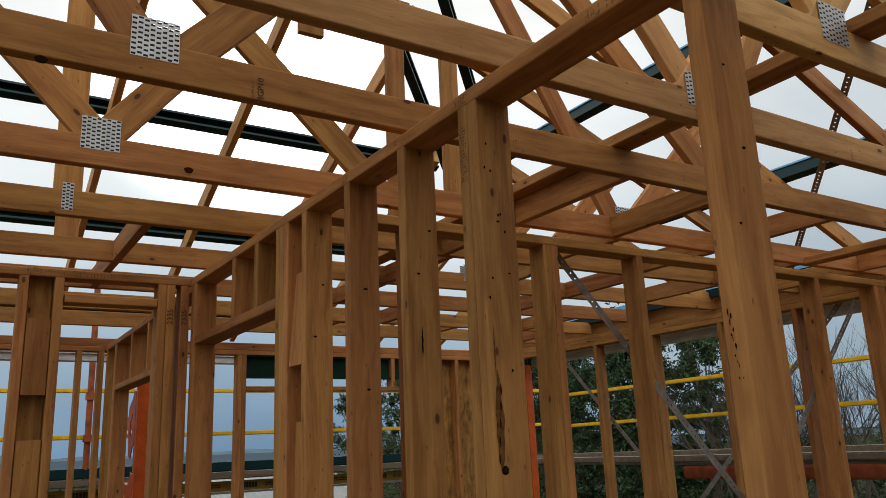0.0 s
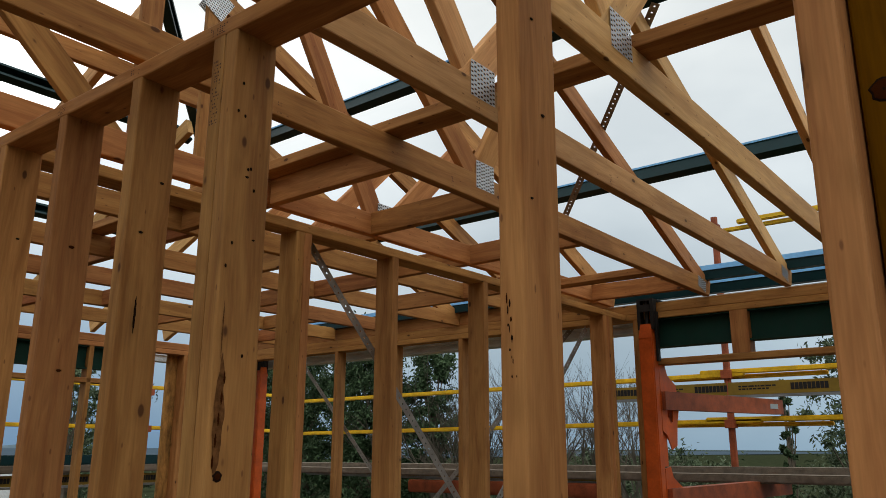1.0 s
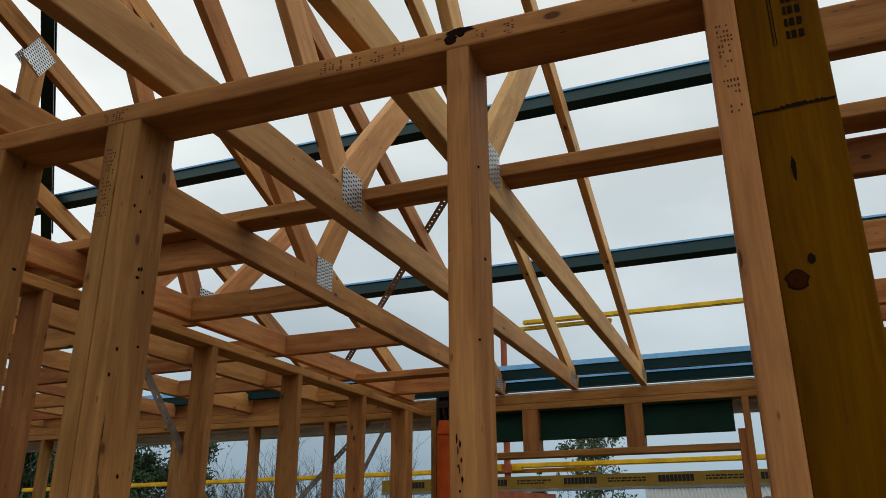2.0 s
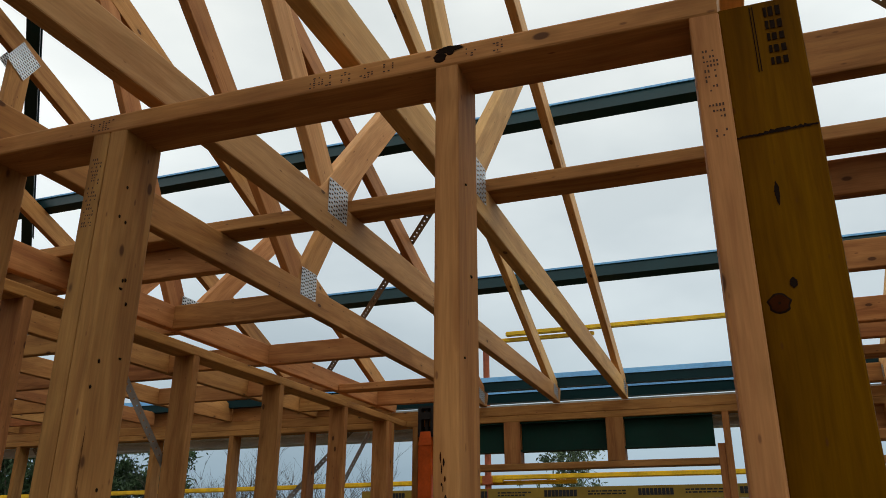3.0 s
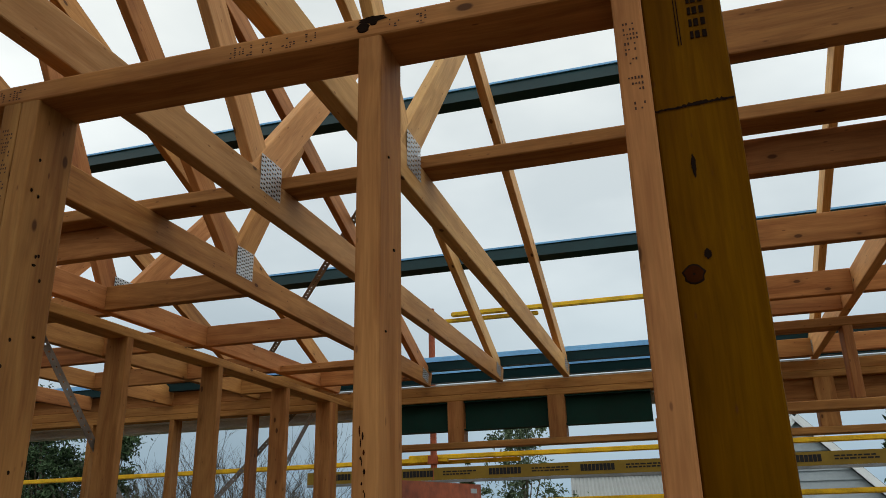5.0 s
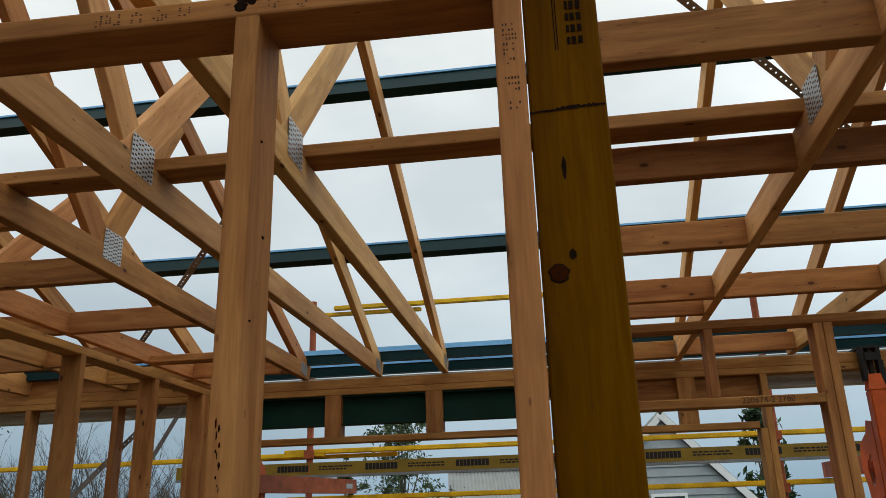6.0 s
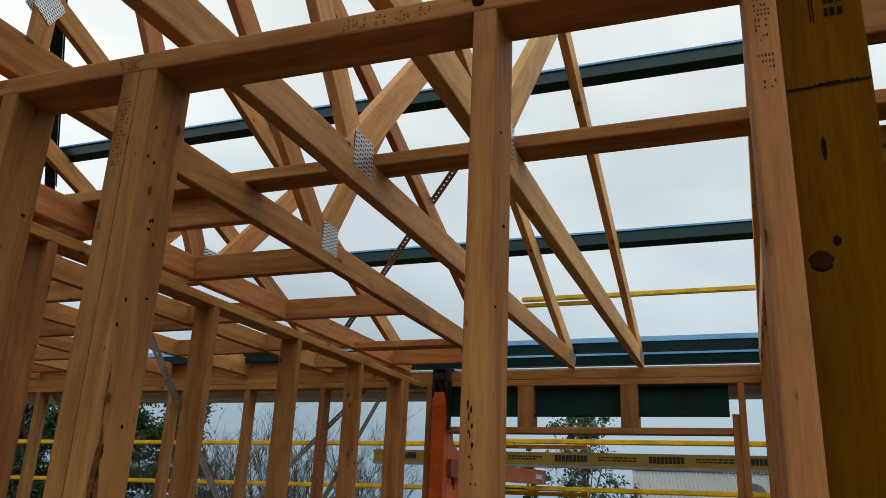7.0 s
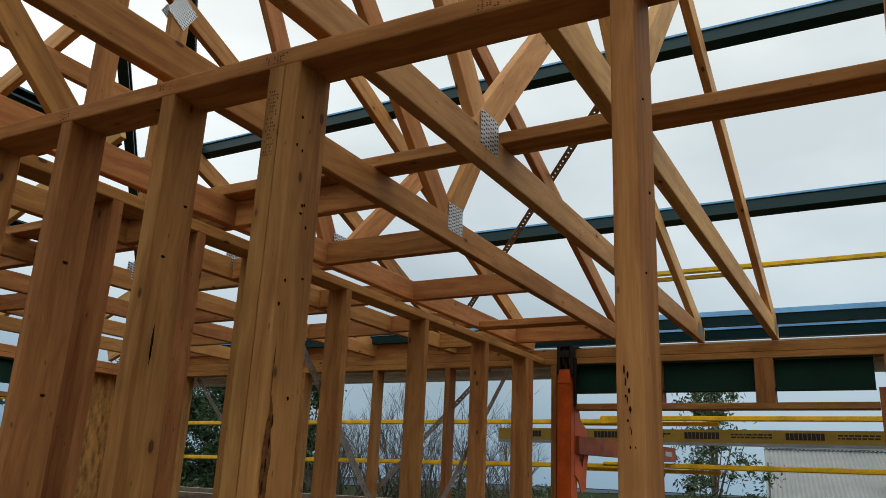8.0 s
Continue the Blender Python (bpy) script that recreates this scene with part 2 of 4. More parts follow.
PLANKM = plain("weathered_plank", (0.15, 0.115, 0.085), 0.8, 0.0, 0.35, 7, 0.3, (0.3, 3, 3))
WHITE = plain("white_paint", (0.78, 0.78, 0.76), 0.5, 0.0, 0.1, 3)
GLASSM = plain("dark_window", (0.03, 0.04, 0.05), 0.1, 0.0, 0.2, 2)
HILL = plain("far_hills", (0.10, 0.14, 0.17), 0.9, 0.0, 0.3, 0.01)
SEA = plain("grey_sea", (0.06, 0.085, 0.11), 0.9, 0.0, 0.15, 0.02)

for far in (SEA, HILL, GROUNDM):
    far.node_tree.nodes["Principled BSDF"].inputs["Specular IOR Level"].default_value = 0.0


# ---- mesh tools ----
def finish(bm, name, mat, parent=None, label="", smooth=False):
    me = bpy.data.meshes.new(name)
    bm.normal_update()
    bm.to_mesh(me)
    bm.free()
    me.materials.append(mat)
    if smooth:
        for p in me.polygons:
            p.use_smooth = True
    ob = new(name, me)
    if parent:
        ob.parent = parent
    if label:
        ob["label"] = label
    return ob


def part(name, bm, mat, parent, label="", smooth=False):
    return finish(bm, name, mat, parent, label, smooth)


def thing(name, label="", category="", group="", kind="", at=(0, 0, 0)):
    ob = new(name)
    ob.location = at
    ob.empty_display_size = 0.1
    return tagged(ob, label, category, group, kind)


def box(bm, lo, hi):
    c = [(lo[i] + hi[i]) / 2 for i in range(3)]
    s = [hi[i] - lo[i] for i in range(3)]
    bmesh.ops.create_cube(bm, size=1, matrix=Matrix.Translation(c) @ Matrix.Diagonal((*s, 1)))


SHARED = {}


def stick_mesh(length, wide, high, mat, cuts=(0.0, 0.0)):
    """A dressed piece with rounded arrises, along local x from 0; cuts slide the top of each end along x."""
    key = (round(length, 3), wide, high, mat.name, cuts)
    if key in SHARED:
        return SHARED[key]
    r = min(0.004, wide * 0.1)
    prof = []
    for sy, sz, a0 in ((1, 1, 0), (-1, 1, 90), (-1, -1, 180), (1, -1, 270)):
        for a in (0, 45, 90):
            prof.append((sy * (wide / 2 - r) + r * math.cos(radians(a0 + a)), sz * (high / 2 - r) + r * math.sin(radians(a0 + a))))
    n = len(prof)
    verts, faces = [], []
    for k, x in enumerate((0.0, length)):
        for y, z in prof:
            verts.append((x + cuts[k] * (z / high + 0.5), y, z))
    for i in range(n):
        j = (i + 1) % n
        faces.append((i, i + n, j + n, j))
    faces.append(tuple(range(n)))
    faces.append(tuple(reversed(range(n, 2 * n))))
    me = bpy.data.meshes.new("timber")
    me.from_pydata(verts, [], [tuple(reversed(f)) for f in faces])
    me.materials.append(mat)
    me.validate()
    SHARED[key] = me
    return me


def stick(name, a, b, wide, high, mat, parent=None, label="", cuts=(0.0, 0.0), side=None):
    """A timber from a to b (centre line); wide: its level thickness, high: across it, upward.
    side: for uprights, the level way along which wide is taken."""
    a, b = Vector(a), Vector(b)
    way = b - a
    ob = new(name, stick_mesh(way.length, wide, high, mat, cuts))
    x = way.normalized()
    if side is not None:
        y = Vector(side).normalized()
        z = x.cross(y)
    else:
        y = Vector((0, 0, 1)).cross(x).normalized()
        z = x.cross(y)
    m = Matrix((x, y, z)).transposed().to_4x4()
    m.translation = a
    ob.matrix_basis = m
    if parent:
        ob.parent = parent
    if label:
        ob["label"] = label
    return ob


T, W = 0.035, 0.09          # framing timber: thickness and width
TOP = 2.37                  # underside of the wall top plates
CH = 2.46                   # underside of the truss bottom chords


def upright(wall, along, x, y, z0=0.035, z1=TOP, mat=None, name="stud"):
    """A stud of a wall that runs along 'x' or 'y'; x, y its centre."""
    side = (1, 0, 0) if along == "x" else (0, 1, 0)
    return stick(name, (x, y, z0), (x, y, z1), T, W, mat or PINE, wall, side=side)


def plate(wall, along, a, b, c, z, mat=None, name="top_plate"):
    """A flat plate from a to b along the wall, its underside at z."""
    p, q = ((a, c, z + T / 2), (b, c, z + T / 2)) if along == "x" else ((c, a, z + T / 2), (c, b, z + T / 2))
    return stick(name, p, q, W, T, mat or PINE, wall)


# ---- walls ----
XA, XB, YC, YG, YE, YH, XI = 1.213, 4.66, 2.49, 0.486, 3.71, 6.1, 3.457
SKEW = Matrix.Translation((0.27, 0.6, 0)) @ Matrix.Rotation(radians(1.1), 4, "Z") @ Matrix.Translation((-0.27, -0.6, 0))
wall_1 = thing("wall_1", "pine stud wall with uneven stud spacing", "wall", kind="structure")
wall_1.matrix_basis = SKEW
plate(wall_1, "y", 0.534, 3.66, XA, TOP)
plate(wall_1, "y", 0.536, 2.64, XA, 0.0, name="bottom_plate")
for y in (0.911, 1.4985, 1.534, 1.806, 2.108, 2.4075):
    upright(wall_1, "y", XA, y)
stick("stud", (XA, 0.552, 0.035), (XA, 0.552, TOP), 0.038, W, PINE, wall_1, side=(0, 1, 0))
for y in (2.5525, 2.5875, 2.6225, 3.58, 3.615):
    upright(wall_1, "y", XA, y)
for z0, z1 in ((0.035, 1.735), (1.9, 2.195)):
    stick("packer", (XA - 0.012, 2.48, z0), (XA + 0.012, 2.48, z1), 0.1, 0.06, PINE, wall_1, side=(0, 1, 0))
stick("stud", (XA + 0.03, 2.48, 0.035), (XA + 0.03, 2.48, TOP), 0.108, 0.025, PINE, wall_1, side=(0, 1, 0))
plate(wall_1, "y", 2.64, 3.5625, XA, 2.105, name="door_head")
for y in (2.83, 3.075):
    upright(wall_1, "y", XA, y, 2.14, TOP, name="cripple_stud")

wall_2 = thing("wall_2", "pine stud wall with steel strap bracing", "wall", kind="structure")
plate(wall_2, "x", 1.22, 4.613, YC, TOP)
plate(wall_2, "x", 1.22, 4.613, YC, 0.0, name="bottom_plate")
for x in (1.533, 1.84, 2.122, 2.157, 2.61, 3.211, 3.83, 4.3475, 4.383, 4.4185):
    upright(wall_2, "x", x, YC)
stick("corner_stud", (4.492, YC + 0.02, 0.035), (4.492, YC + 0.02, TOP), W, T, PINE_RED, wall_2, side=(1, 0, 0))

wall_3 = thing("wall_3", "outer pine stud wall with window openings", "wall", kind="structure")
plate(wall_3, "y", -2.6, 6.05, XB, TOP)
stick("upper_plate", (XB, -2.6, (TOP + T + CH) / 2), (XB, 6.05, (TOP + T + CH) / 2), W, CH - TOP - T, PINE, wall_3)
plate(wall_3, "y", -2.6, 6.05, XB, 0.0, name="bottom_plate")
for y in (0.52, 0.644, 2.39, 2.62, 3.12, 3.68, 4.3, 4.9, 5.5, 6.0, -0.547, -1.3, -1.36, -2.0, -2.5):
    upright(wall_3, "y", XB, y)
upright(wall_3, "y", XB, 0.6795, 0.035, 2.21)
upright(wall_3, "y", XB, -0.511, 0.035, 2.09)
plate(wall_3, "y", 0.6985, 2.37, XB, 2.105, name="window_head")
plate(wall_3, "y", -0.493, 0.5, XB, 2.09, name="window_head")
for y in (1.218, 1.797, -0.147):
    stick("cripple_stud", (XB, y, 2.14 if y > 0 else 2.125), (XB, y, TOP), 0.095, W, PINE, wall_3, side=(0, 1, 0))
stick("lintel", (XB + 0.01, -0.52, 2.3), (XB + 0.01, 0.5, 2.3), T, 0.14, PINE_RED, wall_3)

wall_4 = thing("wall_4", "pine stud partition wall seen end on", "wall", kind="structure")
wall_4.location = (0.002, 0.0186, 0)
plate(wall_4, "x", 1.263, 4.61, YG, TOP)
plate(wall_4, "x", 1.27, 4.61, YG, 0.0, name="bottom_plate")
for x in (1.7, 2.15, 2.6, 3.05, 3.5, 3.95, 4.4):
    upright(wall_4, "x", x, YG)
end_stud = stick("end_stud", (1.2425, YG - 0.006, 0.0), (1.2425, YG - 0.006, 2.413), T, 0.102, LVL, wall_4, "yellow treated end stud with a saw mark and a knot", side=(1, 0, 0))

wall_5 = thing("wall_5", "pine stud wall with a door opening", "wall", kind="structure")
plate(wall_5, "x", -2.2, 1.108, YE, TOP)
for x in (0.46, 0.588, 0.99, 1.026, 1.085, -0.2, -0.8, -1.5):
    upright(wall_5, "x", x, YE)
for z0, z1 in ((0.0, 1.73), (1.9, 2.2)):
    stick("packer", (0.524, YE - 0.024, z0), (0.524, YE - 0.024, z1), 0.088, T, PINE, wall_5, side=(1, 0, 0))
stick("stud", (0.524, YE + 0.026, 0.0), (0.524, YE + 0.026, TOP), 0.088, T, PINE, wall_5, side=(1, 0, 0))
plate(wall_5, "x", 0.61, 0.97, YE, 2.27, name="door_head")

wall_6 = thing("wall_6", "pine stud wall with a door head", "wall", kind="structure")
plate(wall_6, "y", 3.76, 6.05, 1.19, TOP)
for y in (4.2, 4.236, 5.65, 5.686, 6.0):
    upright(wall_6, "y", 1.19, y)
plate(wall_6, "y", 4.255, 5.63, 1.19, 2.07, name="door_head")
for y in (4.7, 5.15):
    upright(wall_6, "y", 1.19, y, 2.105, TOP, name="cripple_stud")

wall_7 = thing("wall_7", "far outer pine stud wall with window openings", "wall", kind="structure")
plate(wall_7, "x", -2.2, 4.613, YH, TOP)
stick("upper_plate", (-2.2, YH, (TOP + T + CH) / 2), (4.613, YH, (TOP + T + CH) / 2), W, CH - TOP - T, PINE, wall_7)
for x in (-1.6, -0.9, -0.2, 0.45, 0.98, 1.12, 2.09, 2.125, 2.7, 3.25, 3.62, 3.655, 4.04, 4.55):
    upright(wall_7, "x", x, YH)
plate(wall_7, "x", 2.145, 3.6, YH, 2.1, name="window_head")
for x in (2.55, 3.05, 3.4):
    upright(wall_7, "x", x, YH, 2.135, TOP, name="cripple_stud")

wall_8 = thing("wall_8", "pine stud partition with a door head", "wall", kind="structure")
plate(wall_8, "y", -2.6, 0.44, XI, TOP)
for y in (0.4, -0.474, -0.51, -1.1, -1.7):
    upright(wall_8, "y", XI, y)
plate(wall_8, "y", -0.455, 0.38, XI, 2.068, name="door_head")
upright(wall_8, "y", XI, -0.063, 2.103, TOP, name="cripple_stud")

# strand board sheet beyond the rooms
bm = bmesh.new()
box(bm, (3.93, YH + 0.047, 0.0), (4.5, YH + 0.062, 2.40))
tagged(finish(bm, "bracing_sheet", OSB), "strand board bracing sheet on the stud wall", "board")

# ---- roof trusses ----
SL = 0.414
APEX = 1.2
EAVE = 4.6
HE = 6.0


def under(x, cap=99.0):
    """Underside of the top chord over x."""
    d = abs(x - APEX)
    return min(CH + SL * (EAVE - APEX - d), cap)


def nail_plate(truss, x, y, z, wide, high, turn=0.0, flip=False):
    key = ("plate", wide, high)
    if key not in SHARED:
        bm = bmesh.new()
        nx, nz = max(3, round(wide / 0.0135)), max(3, round(high / 0.0125))
        for i in range(nx):
            for j in range(nz):
                x0, x1 = -wide / 2 + wide * i / nx, -wide / 2 + wide * (i + 1) / nx
                z0, z1 = -high / 2 + high * j / nz, -high / 2 + high * (j + 1) / nz
                h, w2 = (z1 - z0) * 0.22, (x1 - x0) * 0.12
                c = (z0 + z1) / 2 + (0.002 if i % 2 else -0.002)
                o = [(x0, z0), (x1, z0), (x1, z1), (x0, z1)]
                q = [(x0 + w2, c - h), (x1 - w2, c - h), (x1 - w2, c + h), (x0 + w2, c + h)]
                vo = [bm.verts.new((u, 0, v)) for u, v in o]
                vq = [bm.verts.new((u, 0, v)) for u, v in q]
                for k in range(4):
                    bm.faces.new((vo[k], vo[(k + 1) % 4], vq[(k + 1) % 4], vq[k]))
                # black face behind each slot paints in the shade of the hole
                f = bm.faces.new([bm.verts.new((u, 0.0012, v)) for u, v in q])
                f.material_index = 1
        me = bpy.data.meshes.new("nail_plate")
        bm.normal_update()
        bm.to_mesh(me)
        bm.free()
        me.materials.append(GALV)
        me.materials.append(BLACK)
        SHARED[key] = me
    ob = new("nail_plate", SHARED[key])
    ob.parent = truss
    ob["label"] = "galvanised toothed nail plate"
    ob.matrix_basis = pose(x, y, z, 0, turn, 180 if flip else 0)
    return ob


def truss(y, nodes, webs, mat, left=-2.25, upper=(), yaw=0.0):
    """webs: pairs of places (x, z) along the truss; z None: on the underside of the top chord."""
    th = thing("roof_truss", "pine roof truss with galvanised nail plates", "roof truss", "roof trusses")
    th.matrix_basis = pose(1.8, y, 0, 0, 0, yaw) @ pose(-1.8, -y, 0)
    cap = CH + SL * (HE - y) - 0.1
    stick("bottom_chord", (left, y, CH + W / 2), (EAVE, y, CH + W / 2), T, W, mat, th)
    k = W / 2 / math.cos(math.atan(SL))
    full = under(APEX)
    run = 0 if cap >= full else (full - cap) / SL
    for s in (1, -1):
        stick("top_chord", (APEX + s * (EAVE + 0.02 - APEX), y, CH - 0.008 + k), (APEX + s * run, y, full - run * SL + k), T - 0.003, W, mat, th)
    if run:
        stick("top_chord", (APEX - run, y, cap + k), (APEX + run, y, cap + k), T, W, mat, th)
    for i, ((xa, za), (xb, zb)) in enumerate(webs):
        za = CH + 0.06 if za is None else za
        zb = under(xb, cap) + 0.03 if zb is None else zb
        stick("web", (xa, y, za), (xb, y, zb), T - 0.005 - 0.002 * (i % 3), W, mat, th, side=(0, 1, 0) if abs(xa - xb) < 0.01 else None)
    for s in (-1, 1):
        off = y + s * (T / 2 + 0.0015)
        for n in nodes:
            nail_plate(th, n, off, CH + (0.09 if n > 1 else 0.096), 0.105, 0.098, 0.0, s > 0)
        for x, z in upper:
            nail_plate(th, x, off, z, 0.108, 0.12, 30.0 * -s, s > 0)
        if y < 2.4:
            nail_plate(th, EAVE - 0.1, off, CH + 0.05, 0.108, 0.06, 12, s > 0)
    return th


TR = (-1.33, -0.70, -0.075, 0.525, 1.128, 1.515, 1.925, 2.53, 3.07, 3.70)
KING = ((APEX, 3.3), (APEX, None))
for i, y in enumerate(TR):
    if i <= 5:
        truss(y, (1.895, 0.565), [((1.835, None), (2.54, None)), ((1.90, None), (1.22, 3.36)), ((0.62, None), (1.18, 3.16)), ((0.56, None), (-0.08, None)), KING], PINE_PALE, yaw=(0, 0, -0.9, 0, 0.4, 0.2)[i])
    elif i == 6:
        truss(y, (2.478, 0.567), [((2.44, None), (2.86, None)), ((2.46, None), (1.22, 3.66)), ((0.62, None), (1.18, 3.12)), ((0.56, None), (-0.08, None)), KING], PINE, yaw=0.6)
    elif i == 7:
        truss(y, (2.62, 0.55), [((2.66, None), (3.2, None)), ((2.58, None), (1.95, None)), ((1.45, None), (0.62, 3.3)), ((0.535, None), (1.08, 3.2)), ((0.57, None), (-0.2, None)), ((APEX, 3.05), (APEX, None))], PINE)
    elif i == 8:
        truss(y, (2.62,), [((2.66, None), (3.2, None)), ((2.12, None), (2.12, None)), ((1.83, None), (1.83, None)), ((0.53, None), (0.53, None))], PINE, upper=((2.12, 3.49),))
    else:
        truss(y, (2.62,), [((2.66, None), (3.2, None)), ((0.60, None), (0.60, None))], PINE)


# ---- ceiling blocking between the trusses ----
def blocking(x, y0, y1, flat=False, mat=None, z=None):
    w2, h2 = (W, T) if flat else (T, W)
    if y0 == TR[2]:
        y0 -= (x - 1.8) * 0.0157
    if y1 == TR[2]:
        y1 -= (x - 1.8) * 0.0157
    zz = (CH if z is None else z) + h2 / 2
    ob = stick("ceiling_blocking", (x, y0 + T / 2 + 0.001, zz), (x, y1 - T / 2 - 0.001, zz), w2, h2, mat or PINE)
    return tagged(ob, ("flat " if flat else "") + "pine blocking piece between truss bottom chords", "blocking", "ceiling blocking")


ob = stick("ceiling_binder", (2.013, -2.5, CH + W + T / 2 + 0.001), (2.013, 3.75, CH + W + T / 2 + 0.001), W, T, PINE)
tagged(ob, "long flat pine binder lying on the truss bottom chords", "binder")
for x, k, flat, m in ((2.05, 6, False, PINE), (2.55, 6, False, PINE_RED), (3.2, 6, False, PINE), (3.9, 6, True, PINE), (4.35, 6, False, PINE_RED),
                      (1.5475, 2, False, PINE_RED), (2.089, 2, False, PINE_RED), (2.6625, 2, False, PINE), (3.2925, 2, False, PINE_RED), (3.55, 2, False, PINE), (4.507, 2, False, PINE),
                      (2.68, 1, False, PINE), (3.295, 1, False, PINE_RED), (2.089, 1, False, PINE_RED), (4.45, 1, False, PINE), (1.5475, 1, False, PINE),
                      (1.35, 7, False, PINE), (2.05, 7, False, PINE_RED), (2.6, 7, False, PINE), (3.2, 7, False, PINE_RED), (3.85, 7, False, PINE_RED), (4.4, 7, False, PINE),
                      (1.4, 8, False, PINE), (2.1, 8, False, PINE_RED), (2.7, 8, False, PINE), (3.3, 8, False, PINE_RED), (3.9, 8, False, PINE), (0.8, 8, False, PINE)):
    blocking(x, TR[k], TR[k + 1], flat, m)

# ---- hip end: jack rafters and ceiling joists ----
for x in (-1.0, -0.4, 0.2, 0.8, 1.41, 2.01, 2.61, 3.21, 3.81, 4.3):
    j = thing("jack_truss", "pine jack truss of the hip end", "rafter", "jack trusses")
    ytop = max(3.12, HE - (EAVE + 0.02 - abs(x - APEX) - APEX))
    k = W / 2 / math.cos(math.atan(SL))
    stick("rafter", (x, HE + 0.02, CH - 0.008 + k), (x, ytop, CH + SL * (HE - ytop) + k), T, W, PINE_PALE, j)
for y in (4.3, 4.9, 5.5):
    ob = stick("ceiling_joist", (-2.2, y, CH + W / 2), (4.58, y, CH + W / 2), T, W, PINE)
    tagged(ob, "pine ceiling joist of the hip end", "joist", "ceiling joists")
for x, y0, y1 in ((0.8, 3.70, 4.3), (2.1, 3.7, 4.3), (2.7, 4.3, 4.9), (3.3, 3.7, 4.3), (3.9, 4.3, 4.9), (3.3, 4.9, 5.5), (4.3, 4.9, 5.5), (2.4, 4.9, 5.5)):
    blocking(x, y0, y1, False, PINE_RED)


# ---- dark green steel purlins ----
def channel(name, a, b, high, wide, up, mat, label, category, group=""):
    """A lipped C section from a to b; up: the way out of the roof."""
    a, b, up = Vector(a), Vector(b), Vector(up).normalized()
    x = (b - a).normalized()
    y = x.cross(up).normalized()
    t, lip = 0.003, 0.014
    prof = [(0, 0), (wide, 0), (wide, lip), (wide - t, lip), (wide - t, t), (t, t), (t, high - t), (wide - t, high - t), (wide - t, high - lip), (wide, high - lip), (wide, high), (0, high)]
    bm = bmesh.new()
    rings = [[bm.verts.new(p + y * u + up * v) for u, v in prof] for p in (a, b)]
    n = len(prof)
    for i in range(n):
        bm.faces.new((rings[0][i], rings[1][i], rings[1][(i + 1) % n], rings[0][(i + 1) % n]))
    bm.faces.new(rings[0])
    bm.faces.new(list(reversed(rings[1])))
    bmesh.ops.recalc_face_normals(bm, faces=bm.faces)
    return tagged(finish(bm, name, mat), label, category, group)


UPX = (SL, 0, 1)
for x, z in ((4.56, 2.543), (3.775, under(3.775) + 0.102), (2.885, under(2.885) + 0.102)):
    channel("roof_purlin", (x, -2.6, z), (x, HE - EAVE + x - 0.05, z), 0.075, 0.045, UPX if x < 4 else (0, 0, 1), GREEN, "dark green steel roof purlin across the trusses", "purlin", "purlins")
channel("eave_purlin", (4.75, -2.6, 2.505), (4.75, 6.0, 2.505), 0.075, 0.05, (0, 0, 1), GREEN, "dark green steel purlin along the eave", "purlin", "purlins")
bm = bmesh.new()
box(bm, (4.752, -2.6, 2.4615), (4.822, 6.0, 2.465))
box(bm, (4.822, -2.6, 2.445), (4.826, 6.0, 2.504))
tagged(finish(bm, "eave_flashing", WHITE), "thin white metal flashing strip along the eave", "flashing")
# pale blue strips stand in for sky sheen on the purlins' top edges
for x, z, h in ((4.559, 2.618, 0.024), (4.749, 2.582, 0.024), (3.801, under(3.775) + 0.171, 0.006), (2.911, under(2.885) + 0.171, 0.005)):
    bm = bmesh.new()
    box(bm, (x - 0.006, -2.6, z - h), (x, min(6.0, HE - EAVE + x - 0.1), z + 0.003))
    box(bm, (x, -2.6, z), (x + 0.04, min(6.0, HE - EAVE + x - 0.1), z + 0.003))
    tagged(finish(bm, "film_strip", EDGE_SHEEN), "pale blue strip painted as sky sheen on the purlin edge", "film", "film strips")
ob = stick("eave_trimmer", (4.633, 2.56, CH + W / 2), (4.633, 6.04, CH + W / 2), T, W, PINE)
tagged(ob, "pine trimmer along the eave behind the truss heels", "trimmer")
UPY = (0, SL, 1)
for y in (5.88, 5.05, 4.17):
    z = CH + SL * (HE - y) + 0.099
    xe = min(3.0, y - HE + EAVE - 0.05)
    channel("roof_purlin", (2 * APEX - xe, y, z), (xe, y, z), 0.075, 0.045, UPY, GREEN, "dark green steel purlin on the hip end", "purlin", "purlins")
for s in (0.0, -0.45):
    a, e = (1.95, 1.95 + HE - EAVE + s), (3.9, 3.9 + HE - EAVE + s)
    if s:
        e = (3.1, 3.1 + HE - EAVE + s)
    channel("hip_purlin", (*a, under(a[0]) + 0.12), (*e, under(e[0]) + 0.12), 0.075, 0.05, (SL, SL, 1), GREEN, "dark green steel purlin running down the hip", "purlin", "purlins")

# ---- green steel beam in the outer wall ----
bm = bmesh.new()
box(bm, (XB + 0.0, 0.709, 2.205), (XB + 0.008, 2.37, 2.368))
for z in (2.205, 2.36):
    box(bm, (XB - 0.035, 0.709, z), (XB + 0.042, 2.37, z + 0.008))
tagged(finish(bm, "steel_beam", GREEN_BEAM), "dark green primed steel beam under the top plate", "steel beam")
bm = bmesh.new()
box(bm, (2.145, YH, 2.2), (3.6, YH + 0.008, 2.368))
for z in (2.2, 2.36):
    box(bm, (2.145, YH - 0.035, z), (3.6, YH + 0.042, z + 0.008))
tagged(finish(bm, "steel_beam", GREEN_BEAM), "dark green primed steel beam in the far wall", "steel beam")


